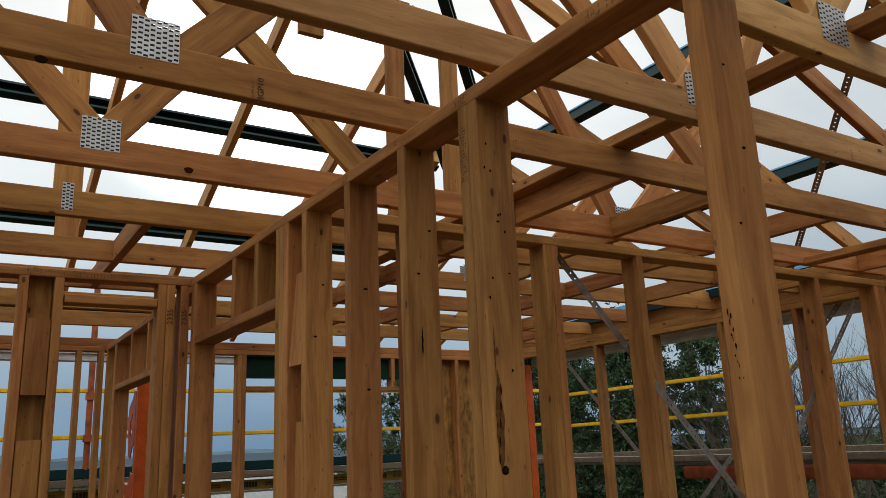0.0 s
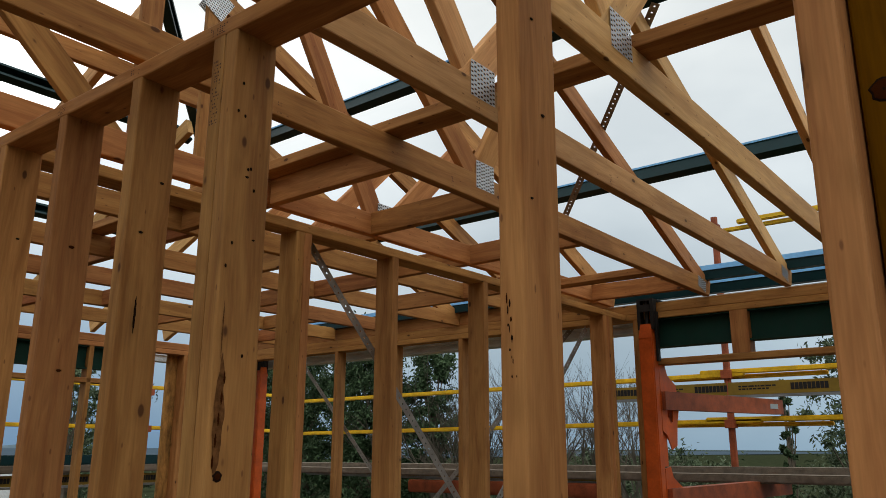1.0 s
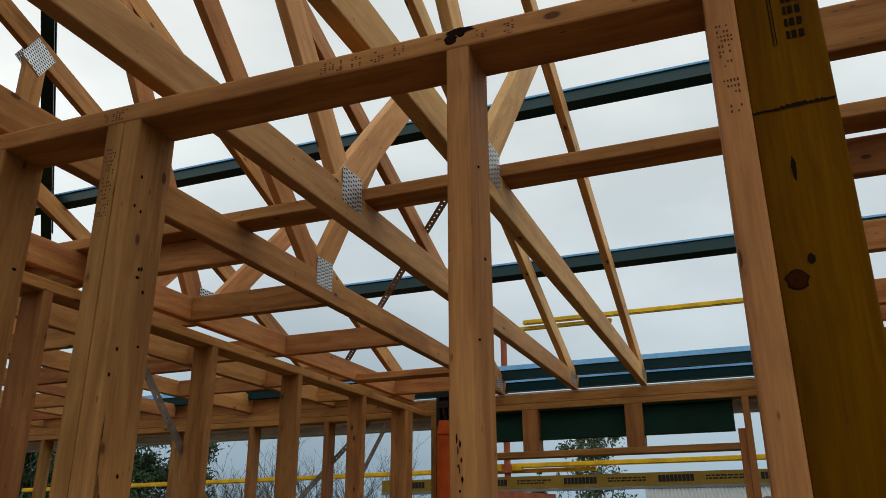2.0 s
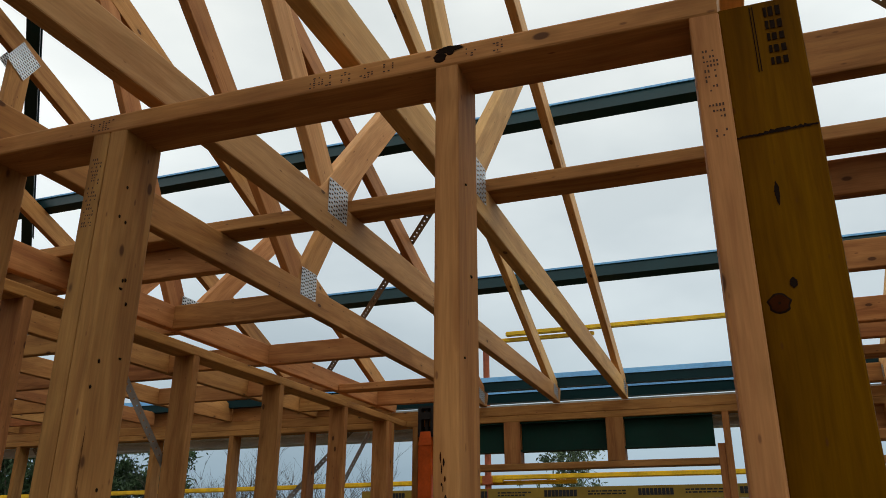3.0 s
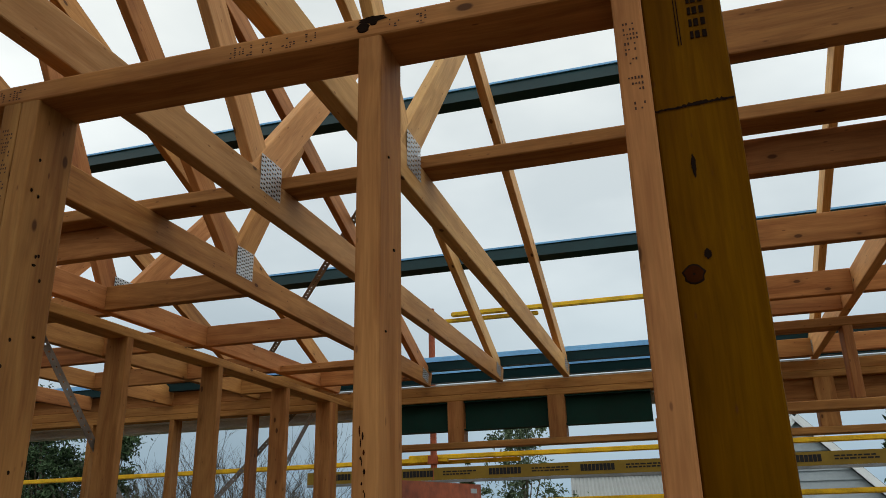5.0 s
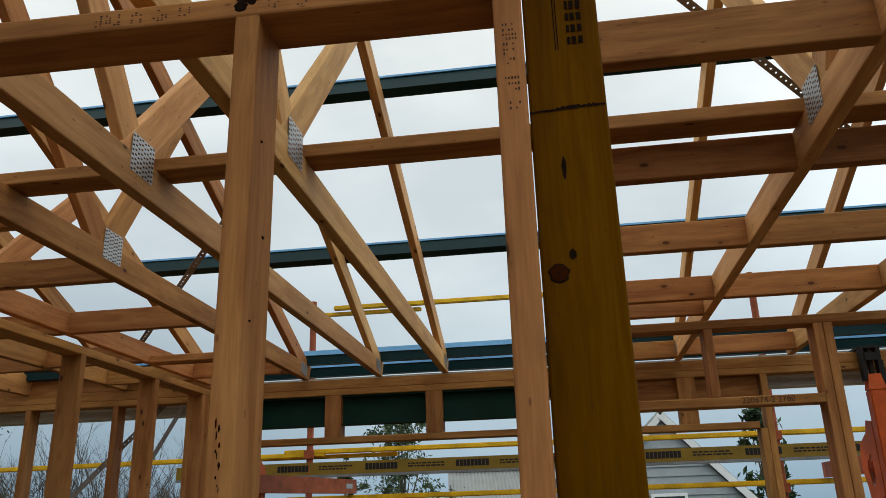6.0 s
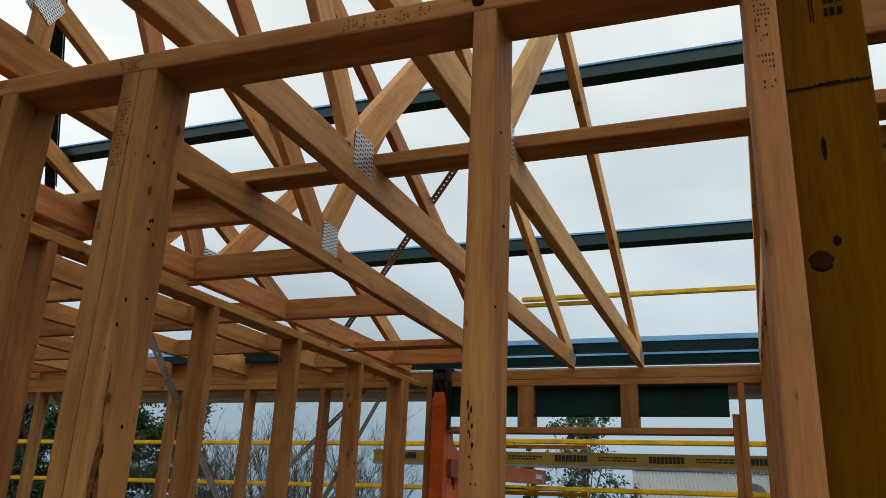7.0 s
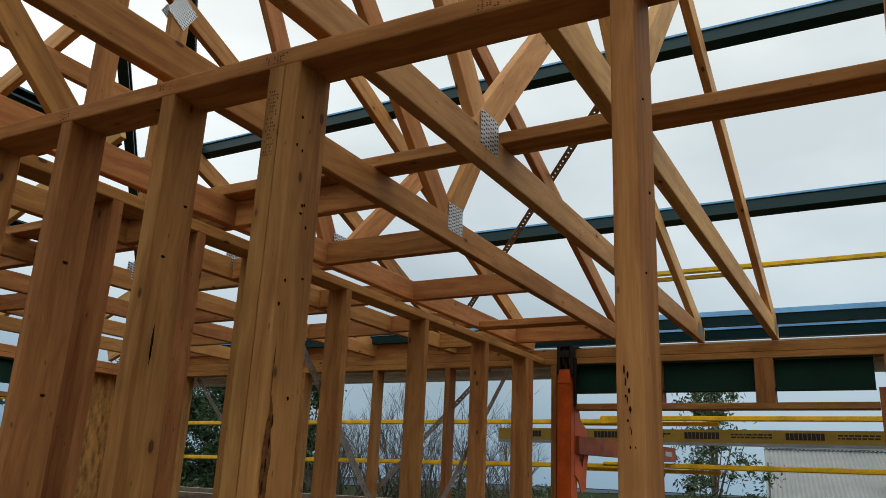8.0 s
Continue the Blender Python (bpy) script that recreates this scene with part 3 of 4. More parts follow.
# ---- folded metal gutter outside the eaves ----
def gutter(a, b, out, label):
    a, b, out = Vector(a), Vector(b), Vector(out)
    prof = [(0, 0.115), (-0.012, 0.105), (-0.012, 0.092), (0, 0.086), (0, 0.07), (-0.012, 0.064), (-0.012, 0.05), (0, 0.044), (0, 0), (0.10, 0), (0.115, 0.02), (0.115, 0.05), (0.125, 0.055), (0.125, 0.085), (0.115, 0.09), (0.115, 0.12), (0.108, 0.12), (0.108, 0.03), (0.095, 0.008), (0.008, 0.008), (0.008, 0.11)]
    bm = bmesh.new()
    rings = [[bm.verts.new(p + out * u + Vector((0, 0, v))) for u, v in prof] for p in (a, b)]
    n = len(prof)
    for i in range(n):
        bm.faces.new((rings[0][i], rings[1][i], rings[1][(i + 1) % n], rings[0][(i + 1) % n]))
    bmesh.ops.recalc_face_normals(bm, faces=bm.faces)
    return tagged(finish(bm, "gutter", GUTTERM), label, "gutter", "gutters")


gutter((XB + 0.19, -2.6, 2.33), (XB + 0.19, 6.3, 2.33), (1, 0, 0), "grey folded metal gutter along the eave")
gutter((-2.2, YH + 0.19, 2.33), (4.9, YH + 0.19, 2.33), (0, 1, 0), "grey folded metal gutter along the far eave")


# ---- steel strap braces ----
def strap(a, b, normal, name="brace_strap"):
    a, b, n = Vector(a), Vector(b), Vector(normal).normalized()
    x = (b - a).normalized()
    y = n.cross(x).normalized() * 0.0165
    bm = bmesh.new()
    L = (b - a).length
    k = max(2, int(L / 0.03))
    for i in range(k):
        p, q = a + x * (L * i / k), a + x * (L * (i + 1) / k)
        m = (p + q) / 2
        o = [bm.verts.new(v + n * 0.001) for v in (p - y, q - y, q + y, p + y)]
        c = [bm.verts.new(m + x * (0.005 * math.cos(t)) + y * (0.3 * math.sin(t)) + n * 0.001) for t in (-2.36, -0.79, 0.79, 2.36)]
        c = [c[0], c[1], c[2], c[3]]
        for e in range(4):
            bm.faces.new((o[e], o[(e + 1) % 4], c[(e + 1) % 4], c[e]))
    bmesh.ops.recalc_face_normals(bm, faces=bm.faces)
    bmesh.ops.solidify(bm, geom=bm.faces[:], thickness=0.0012)
    return tagged(finish(bm, name, BRACE), "thin perforated steel strap brace nailed across studs", "brace", "strap braces")


yb = YC + W / 2 + 0.003
strap((2.24, yb, 2.37), (4.2, yb, 0.3), (0, 1, 0))
strap((4.3, yb + 0.002, 2.3), (2.3, yb + 0.002, 0.3), (0, 1, 0))
xo = XB + W / 2 + 0.003
strap((xo, 2.82, 2.42), (xo, 4.4, 0.9), (1, 0, 0))
strap((xo, 5.45, 2.37), (xo, 3.9, 0.8), (1, 0, 0))
rz = 0.1
strap((2.92, 1.44, under(2.92) + rz), (4.55, 3.06, under(4.55) + rz), (SL, 0, 1))
strap((2.35, 0.35, under(2.35) + rz), (4.55, -2.1, under(4.55) + rz), (SL, 0, 1))

# ---- floor and ground ----
bm = bmesh.new()
box(bm, (-6, -6, -0.3), (4.74, 6.15, 0.0))
tagged(finish(bm, "floor", FLOORM), "plain particleboard floor deck", "floor", kind="structure")
bm = bmesh.new()
bmesh.ops.create_grid(bm, x_segments=4, y_segments=4, size=2500)
g = finish(bm, "ground", GROUNDM)
g.location.z = -0.6
tagged(g, "rough ground reaching the horizon", "ground", kind="structure")


# ---- bracket scaffold outside the walls ----
def tube(bm, a, b, r, n=8):
    a, b = Vector(a), Vector(b)
    q = (b - a).to_track_quat("Z", "Y").to_matrix().to_4x4()
    bmesh.ops.create_cone(bm, cap_ends=True, segments=n, radius1=r, radius2=r, depth=(b - a).length, matrix=Matrix.Translation((a + b) / 2) @ q)


def bar_between(bm, a, b, wide, high):
    a, b = Vector(a), Vector(b)
    x = (b - a).normalized()
    y = Vector((0, 0, 1)).cross(x)
    y = (y if y.length > 0.01 else Vector((0, 1, 0))).normalized()
    m = Matrix((x, y, x.cross(y))).transposed().to_4x4()
    m.translation = (a + b) / 2
    bmesh.ops.create_cube(bm, size=1, matrix=m @ Matrix.Diagonal(((b - a).length, wide, high, 1)))


def bracket(m):
    """A hung scaffold bracket; local x points out of the wall, origin on the wall's outer face at floor level."""
    th = thing("scaffold_bracket", "orange-red steel scaffold bracket hung on the wall frame", "scaffold", "scaffold brackets")
    th.matrix_basis = m
    bm = bmesh.new(); box(bm, (-0.178, -0.042, 0.4), (-0.113, 0.042, 2.25))
    bmesh.ops.bevel(bm, geom=bm.edges[:], offset=0.006, segments=2, affect="EDGES")
    mast = part("mast", bm, ORANGE, th)
    bm = bmesh.new()
    vs = [bm.verts.new(p) for p in ((-0.178, -0.042, 2.25), (-0.113, -0.042, 2.25), (-0.113, 0.042, 2.25), (-0.178, 0.042, 2.25), (-0.168, -0.03, 2.33), (-0.118, -0.03, 2.33), (-0.118, 0.03, 2.33), (-0.168, 0.03, 2.33))]
    for f in ((0, 1, 5, 4), (1, 2, 6, 5), (2, 3, 7, 6), (3, 0, 4, 7), (4, 5, 6, 7)):
        bm.faces.new([vs[i] for i in f])
    part("mast_cap", bm, ORANGE, mast)
    bm = bmesh.new()
    tube(bm, (-0.14, 0, 2.33), (-0.14, 0, 2.47), 0.014)
    box(bm, (-0.165, -0.05, 2.464), (0.03, 0.05, 2.476)); box(bm, (0.005, -0.035, 2.40), (0.018, 0.035, 2.464))
    for y0, y1 in ((-0.05, -0.03), (0.028, 0.048)):
        box(bm, (-0.165, y0, 2.30), (-0.118, y1, 2.464))
    box(bm, (-0.15, -0.062, 2.12), (-0.125, -0.048, 2.40)); box(bm, (-0.172, -0.03, 2.40), (-0.16, 0.03, 2.44))
    part("hook", bm, BLACK, th, "dark steel hook over the top plate")
    bm = bmesh.new(); bar_between(bm, (-0.1, -0.035, 1.905), (1.50, -0.20, 1.93), 0.06, 0.10)
    part("upper_arm", bm, RUSTY, th)
    bm = bmesh.new(); bar_between(bm, (-0.1, -0.035, 1.385), (1.50, -0.20, 1.40), 0.07, 0.10)
    part("lower_arm", bm, RUSTY, th)
    bm = bmesh.new(); bar_between(bm, (-0.1, 0, 1.62), (0.14, 0, 1.9), 0.03, 0.05); box(bm, (-0.113, -0.03, 1.55), (-0.04, 0.03, 2.05))
    part("gusset", bm, ORANGE, th)
    for dz in (0.0, -0.56):
        outer = ((-0.113, 2.10), (-0.04, 2.11), (-0.01, 2.05), (0.10, 2.00), (0.13, 1.88), (0.09, 1.78), (0.07, 1.66), (0.0, 1.64), (-0.06, 1.72), (-0.113, 1.74))
        bm = bmesh.new()
        cx, cz = 0.005, 1.86
        for y in (-0.042, 0.038):
            ro = [[bm.verts.new((x, y + o, z + dz)) for x, z in outer] for o in (0, 0.006)]
            ri = [[bm.verts.new((cx + (x - cx) * 0.34, y + o, cz + (z - cz) * 0.34 + dz)) for x, z in outer] for o in (0, 0.006)]
            n = len(outer)
            for k in range(n):
                j = (k + 1) % n
                bm.faces.new((ro[0][k], ro[0][j], ri[0][j], ri[0][k]))
                bm.faces.new((ro[1][j], ro[1][k], ri[1][k], ri[1][j]))
                bm.faces.new((ro[0][j], ro[0][k], ro[1][k], ro[1][j]))
                bm.faces.new((ri[0][k], ri[0][j], ri[1][j], ri[1][k]))
        bmesh.ops.recalc_face_normals(bm, faces=bm.faces)
        part("gusset_plate", bm, ORANGE, th)
    bm = bmesh.new(); bar_between(bm, (-0.115, 0, 0.75), (0.8, -0.1, 1.35), 0.05, 0.05)
    part("strut", bm, ORANGE, th)
    bm = bmesh.new(); tube(bm, (1.442, 0.12, 1.45), (1.442, 0.12, 3.36), 0.026)
    post = part("guard_post", bm, RUSTY, th)
    for z in (1.79, 2.14, 3.24):
        bm = bmesh.new()
        box(bm, (1.40, 0.085, z), (1.47, 0.155, z + 0.06))
        part("clamp", bm, RUSTY, post)
    bm = bmesh.new(); bar_between(bm, (1.28, -0.209, 1.928), (1.40, -0.2215, 1.93), 0.005, 0.032)
    part("maker_badge", bm, WEATHER, th, "small pale maker's badge")
    return th


xw, yw = XB + 0.048, YH + 0.048
first = bracket(pose(xw, 2.295, 0))
for m in (pose(xw, -1.07, 0), pose(1.40, yw, 0, 0, 0, 90), pose(4.77, yw, 0, 0, 0, 90), pose(-0.9, yw, 0, 0, 0, 90)):
    copy_thing(first, m)


def rail(a, b, high, wide, mat, label, name="guard_rail"):
    bm = bmesh.new()
    bar_between(bm, a, b, wide, high)
    bmesh.ops.bevel(bm, geom=bm.edges[:], offset=min(high, wide) * 0.18, segments=2, affect="EDGES")
    return tagged(finish(bm, name, mat), label, "scaffold rail", "scaffold rails")


XR = xw + 1.46
for z0, z1, y0, y1 in ((2.19, 2.19, -4.2, 2.62), (2.17, 2.13, 2.3, 7.4), (1.862, 1.85, -4.2, 2.6), (1.84, 1.79, 2.2, 7.4), (3.30, 3.30, -4.2, 2.25)):
    rail((XR, y0, z0), (XR, y1, z1), 0.036, 0.04, YELLOW, "yellow painted steel guard rail")
for z, y0, y1 in ((2.155, 1.75, 2.85), (1.815, 1.75, 2.85), (3.262, 1.55, 2.45)):
    rail((XR + 0.045, y0, z), (XR + 0.045, y1, z), 0.03, 0.035, YELLOW, "yellow steel rail sleeve lapped along the guard rail")
rail((XR - 0.01, -4.2, 1.535), (XR - 0.01, 7.4, 1.46), 0.065, 0.23, PLANKM, "weathered brown scaffold plank resting on brackets", "scaffold_plank")
rail((XR - 0.35, -4.2, 1.495), (XR - 0.35, 7.4, 1.43), 0.055, 0.23, PLANKM, "weathered brown scaffold plank resting on brackets", "scaffold_plank")
YR = yw + 1.46
rail((XR - 0.1, 3.3, 1.33), (XR - 0.1, 5.4, 1.31), 0.11, 0.07, RUSTY, "orange-red steel beam lying on the scaffold", "scaffold_beam")
for z in (2.22, 1.83):
    rail((-4.0, YR, z), (6.2, YR, z), 0.036, 0.04, YELLOW, "yellow painted steel guard rail")
rail((-4.0, YR, 1.455), (6.2, YR, 1.455), 0.06, 0.23, PLANKM, "weathered brown scaffold plank resting on brackets", "scaffold_plank")
tagged(rail((-4.0, YR - 0.02, 1.532), (6.0, YR - 0.02, 1.532), 0.085, 0.06, GREEN, "", "stored_purlin"), "dark green steel section lying on the scaffold plank", "purlin")


def words(text, size, mat, m, parent, name="lettering"):
    cu = bpy.data.curves.new(name, "FONT")
    cu.body, cu.size, cu.extrude, cu.align_x, cu.align_y = text, size, 0.0004, "CENTER", "CENTER"
    cu.resolution_u = 2
    cu.materials.append(mat)
    tmp = bpy.data.objects.new(name, cu)
    scene.collection.objects.link(tmp)
    bpy.context.view_layer.update()
    me = bpy.data.meshes.new_from_object(tmp.evaluated_get(bpy.context.evaluated_depsgraph_get()))
    bpy.data.objects.remove(tmp)
    ob = new(name, me)
    ob.parent = parent
    ob.matrix_basis = m
    return ob


def toe_board(a, length, turn, seed):
    """A yellow-brown toe board along local x, its lettered face towards local -y."""
    rnd = random.Random(seed)
    th = thing("toe_board", "yellow-brown scaffold toe board with black printing", "toe board", "toe boards")
    th.matrix_basis = pose(*a, 0, 0, turn)
    bm = bmesh.new(); box(bm, (0, -0.012, -0.045), (length, 0.012, 0.045))
    part("board", bm, BOARD_Y, th)
    bm = bmesh.new(); box(bm, (0, -0.02, -0.066), (length, 0.02, -0.047))
    part("ledge", bm, GREYSTEEL, th, "grey metal ledge")
    x = 0.25
    while x < length - 0.3:
        for i in range(9):
            if "block" not in SHARED:
                bm = bmesh.new()
                box(bm, (0, -0.0138, -0.02), (0.0235, -0.0122, 0.026))
                first_block = part("printed_block", bm, BLACK, th)
                SHARED["block"] = first_block.data
            else:
                first_block = new("printed_block", SHARED["block"])
                first_block.parent = th
            first_block.location.x = x - 0.121 + i * 0.0272
        bm = bmesh.new()
        for zz, k in ((0.013, 9), (-0.006, 8)):
            u = x + 0.2
            for i in range(k):
                w2 = rnd.uniform(0.012, 0.04)
                box(bm, (u, -0.0135, zz - 0.005), (min(u + w2, x + 0.47), -0.0122, zz + 0.005))
                u += w2 + 0.007
                if u > x + 0.45:
                    break
        part("small_print", bm, BLACK, th)
        x += 0.677
    return th


toe_board((XR - 0.03, 3.462, 2.065), 7.8, -90, 1)
toe_board((XR - 0.03, 6.9, 1.44), 3.6, -90, 2)
toe_board((-1.0, YR - 0.03, 1.36), 6.6, 0, 3)


# ---- trees ----
def leaf_cloud(name, parent, mat, clumps, leaf, count, seed, droop=0.3):
    rnd = random.Random(seed)
    verts, faces = [], []
    per = max(4, count // len(clumps))
    for (cx, cy, cz), r in clumps:
        for _ in range(per):
            d = Vector((rnd.gauss(0, 1), rnd.gauss(0, 1), rnd.gauss(0, 1))).normalized() * r * abs(rnd.gauss(0, 0.75))
            p = Vector((cx, cy, cz)) + Vector((d.x, d.y, d.z * 0.8))
            u = Vector((rnd.gauss(0, 1), rnd.gauss(0, 1), rnd.gauss(0, 1) - droop)).normalized()
            v = u.cross(Vector((rnd.gauss(0, 1), rnd.gauss(0, 1), rnd.gauss(0, 1)))).normalized()
            n = u.cross(v)
            s = leaf * rnd.uniform(0.6, 1.4)
            k = len(verts)
            verts += [p - u * s, p + v * s * 0.35 + n * s * 0.15, p + u * s, p - v * s * 0.35 + n * s * 0.15]
            faces += [(k, k + 1, k + 2), (k, k + 2, k + 3)]
    me = bpy.data.meshes.new(name)
    me.from_pydata(verts, [], faces)
    me.materials.append(mat)
    ob = new(name, me)
    ob.parent = parent
    return ob


def limb(bm, a, b, r0, r1, n=5):
    a, b = Vector(a), Vector(b)
    q = (b - a).to_track_quat("Z", "Y").to_matrix().to_4x4()
    bmesh.ops.create_cone(bm, cap_ends=False, segments=n, radius1=r0, radius2=r1, depth=(b - a).length, matrix=Matrix.Translation((a + b) / 2) @ q)


def leafy_tree(x, y, high, spread, mat, seed, base=-0.6, leaf=0.1, count=5000, low=0.25, label="dark green leafy tree behind the scaffold"):
    rnd = random.Random(seed)
    th = thing("tree", label, "tree", "trees", at=(x, y, base))
    bm = bmesh.new()
    limb(bm, (0, 0, 0), (0, 0, high * 0.45), 0.05 * high ** 0.8, 0.03 * high ** 0.8, 8)
    clumps = []
    n = 120 if count > 7200 else 64
    for i in range(n):
        g = i / (n - 1)
        f = low + (0.99 - low) * g
        w2 = spread * (1 - g) ** 0.42 * (0.85 + 0.4 * g) + 0.03
        a = rnd.uniform(0, 6.283)
        r = w2 * rnd.uniform(0.1, 1.0) ** 0.6
        c = (r * math.cos(a), r * math.sin(a), high * f + rnd.uniform(-0.05, 0.05) * high)
        clumps.append((c, spread * rnd.uniform(0.12, 0.26)))
        if i % 3 == 0:
            limb(bm, (0, 0, high * f * 0.6), c, 0.03, 0.006)
    part("trunk", bm, BARK, th)
    leaf_cloud("crown", th, mat, clumps, leaf, count, seed)
    return th


def bare_tree(x, y, high, seed, base=-0.6, fan=0.5):
    rnd = random.Random(seed)
    th = thing("bare_tree", "leafless shrub with many thin upright twigs", "tree", "bare trees", at=(x, y, base))
    verts, faces = [], []

    def seg(a, b, r0, r1):
        d = (b - a).normalized()
        u = d.orthogonal().normalized()
        v = d.cross(u)
        k = len(verts)
        for p, r in ((a, r0), (b, r1)):
            for t in (0, 2.094, 4.189):
                verts.append(p + u * (r * math.cos(t)) + v * (r * math.sin(t)))
        for i in range(3):
            j = (i + 1) % 3
            faces.append((k + i, k + j, k + 3 + j, k + 3 + i))

    def grow(p, d, length, r, depth):
        e = p + d * length
        seg(p, e, r, r * 0.7)
        if depth == 0:
            return
        for i in range(rnd.choice((2, 3, 3))):
            nd = (d + Vector((rnd.gauss(0, fan * 0.7), rnd.gauss(0, fan * 0.7), rnd.gauss(0.1, 0.2)))).normalized()
            grow(p + d * length * rnd.uniform(0.5, 1.0), nd, length * rnd.uniform(0.55, 0.85), r * 0.58, depth - 1)

    for i in range(5):
        d = Vector((rnd.gauss(0, 0.25), rnd.gauss(0, 0.25), 1)).normalized()
        grow(Vector((rnd.gauss(0, 0.3), rnd.gauss(0, 0.3), 0)), d, high * 0.36, 0.035, 5)
    me = bpy.data.meshes.new("twig_crown")
    me.from_pydata(verts, [], faces)
    me.materials.append(TWIG)
    ob = new("twig_crown", me)
    ob.parent = th
    return th


for i, (x, y, h, s) in enumerate(((15.5, 17.6, 4.6, 1.6), (16.0, 16.0, 5.0, 1.7), (15.6, 14.9, 4.9, 1.4), (15.8, 19.5, 4.6, 1.7), (16.2, 13.5, 4.7, 0.95), (17.5, 22.0, 5.0, 2.0))):
    leafy_tree(x, y, h * 1.06, s, LEAF, 10 + i, count=26000, leaf=0.062, low=0.03)
for i, (x, y, h) in enumerate(((15.0, 11.2, 4.2), (15.4, 10.2, 4.3), (15.0, 9.3, 4.4), (15.6, 8.4, 4.0), (15.2, 7.5, 3.9), (15.5, 12.3, 4.4))):
    bare_tree(x, y, h, 40 + i)
leafy_tree(16.2, 3.72, 4.3, 1.2, LEAF2, 61, count=7000, leaf=0.05, low=0.26, label="open grey-green eucalypt tree")
leafy_tree(15.0, 4.54, 3.3, 0.19, LEAF, 62, count=7000, leaf=0.05, low=0.05, label="slim dark green cypress tree")
leafy_tree(20.0, -4.1, 4.6, 0.75, LEAF, 63, count=2500, leaf=0.1, low=0.1, label="dark green pine tree behind a house")
for i, (x, y, h, s) in enumerate(((9.2, 18.5, 4.0, 1.0), (10.6, 18.9, 4.2, 1.0))):
    leafy_tree(x, y, h, s, LEAF2, 70 + i, count=7000, leaf=0.06, label="grey-green tree seen between studs")
bush_rnd = random.Random(5)
for i in range(9):
    leafy_tree(19 + bush_rnd.uniform(-1, 1), 12.5 - i * 1.9, 1.9 + bush_rnd.uniform(-0.4, 0.3), 1.5, LEAF2, 80 + i, count=5000, leaf=0.06, low=0.02, label="low garden bush below the horizon")


# ---- neighbouring houses ----
def corrugated(bm, a, along, down, length, run, pitch=0.09, amp=0.02):
    n = int(length / pitch) * 4
    up = Vector(along).normalized().cross(Vector(down).normalized())
    if up.z < 0:
        up = -up
    prev = None
    for i in range(n + 1):
        u = length * i / n
        p = Vector(a) + Vector(along).normalized() * u + up * (amp * math.sin(2 * math.pi * u / pitch))
        pair = (bm.verts.new(p), bm.verts.new(p + Vector(down).normalized() * run))
        if prev:
            bm.faces.new((prev[0], pair[0], pair[1], prev[1]))
        prev = pair


h1 = thing("house", "neighbouring house with a grey corrugated metal roof", "house", at=(16.46, -0.45, -0.6))
h1.rotation_euler = (0, 0, radians(7.5))
bm = bmesh.new(); box(bm, (1.0, -2.3, 0), (7.0, 3.0, 1.95))
part("wall", bm, WEATHER, h1)
bm = bmesh.new(); corrugated(bm, (3.6, -2.6, 3.3), (0, 1, 0), (-3.0, 0, -1.25), 5.86, 3.3, 0.085, 0.013)
corrugated(bm, (3.6, -2.6, 3.3), (0, 1, 0), (3.0, 0, -1.25), 5.86, 3.3, 0.085, 0.013)
part("roof", bm, ROOFM, h1, "pale grey corrugated metal roof")
bm = bmesh.new(); box(bm, (0.42, -2.6, 1.88), (0.55, 3.26, 2.02))
part("gutter", bm, WHITE, h1)
bm = bmesh.new(); box(bm, (3.5, -2.6, 3.31), (3.7, 3.26, 3.36))
part("ridge_capping", bm, ROOFM, h1)
dish = bmesh.new()
bmesh.ops.create_uvsphere(dish, u_segments=16, v_segments=8, radius=0.4)
bmesh.ops.delete(dish, geom=[v for v in dish.verts if v.co.z > -0.2], context="VERTS")
bmesh.ops.transform(dish, matrix=pose(1.2, 0.75, 2.85, 0, 70, 200) @ Matrix.Diagonal((0.9, 0.9, 1, 1)), verts=dish.verts)
tube_end = (1.25, 0.72, 2.2)
bar_between(dish, tube_end, (1.25, 0.72, 2.66), 0.05, 0.05)
bar_between(dish, (1.2, 0.75, 2.45), (0.8, 1.1, 2.6), 0.03, 0.03)
part("satellite_dish", dish, GREYSTEEL, h1, "dark grey satellite dish on a short mast")
mast = bmesh.new()
bar_between(mast, (1.0, 3.2, 1.9), (1.0, 3.2, 2.9), 0.035, 0.035)
bar_between(mast, (1.0, 2.8, 2.75), (1.0, 3.6, 2.75), 0.02, 0.02)
for k in range(5):
    bar_between(mast, (0.8, 2.85 + k * 0.17, 2.75), (1.2, 2.85 + k * 0.17, 2.75), 0.015, 0.015)
part("aerial", mast, GREYSTEEL, h1, "thin metal television aerial")

h2 = thing("house", "grey weatherboard house with a white-edged gable", "house", at=(17.0, -1.52, -0.6))
bm = bmesh.new()
GW, GH, EV = 2.3, 4.02, 1.54
rows = 22
for i in range(rows):
    z0 = i * GH / rows
    z1 = z0 + GH / rows
    wz = GW if z0 < EV else GW * (GH - z0) / (GH - EV)
    wt = GW if z1 < EV else GW * (GH - z1) / (GH - EV)
    vs = [bm.verts.new(p) for p in ((-0.03, -wz, z0), (-0.03, wz, z0), (0.0, wt, z1), (0.0, -wt, z1))]
    bm.faces.new(vs)
    vs = [bm.verts.new(p) for p in ((-0.03, -wz, z0), (-0.03, wz, z0), (0.0, wz, z0), (0.0, -wz, z0))]
    bm.faces.new(vs)
part("gable_wall", bm, WEATHER, h2, "grey lapped weatherboards")
bm = bmesh.new(); box(bm, (0.05, -GW, 0), (6.0, GW, EV))
part("wall", bm, WEATHER, h2)
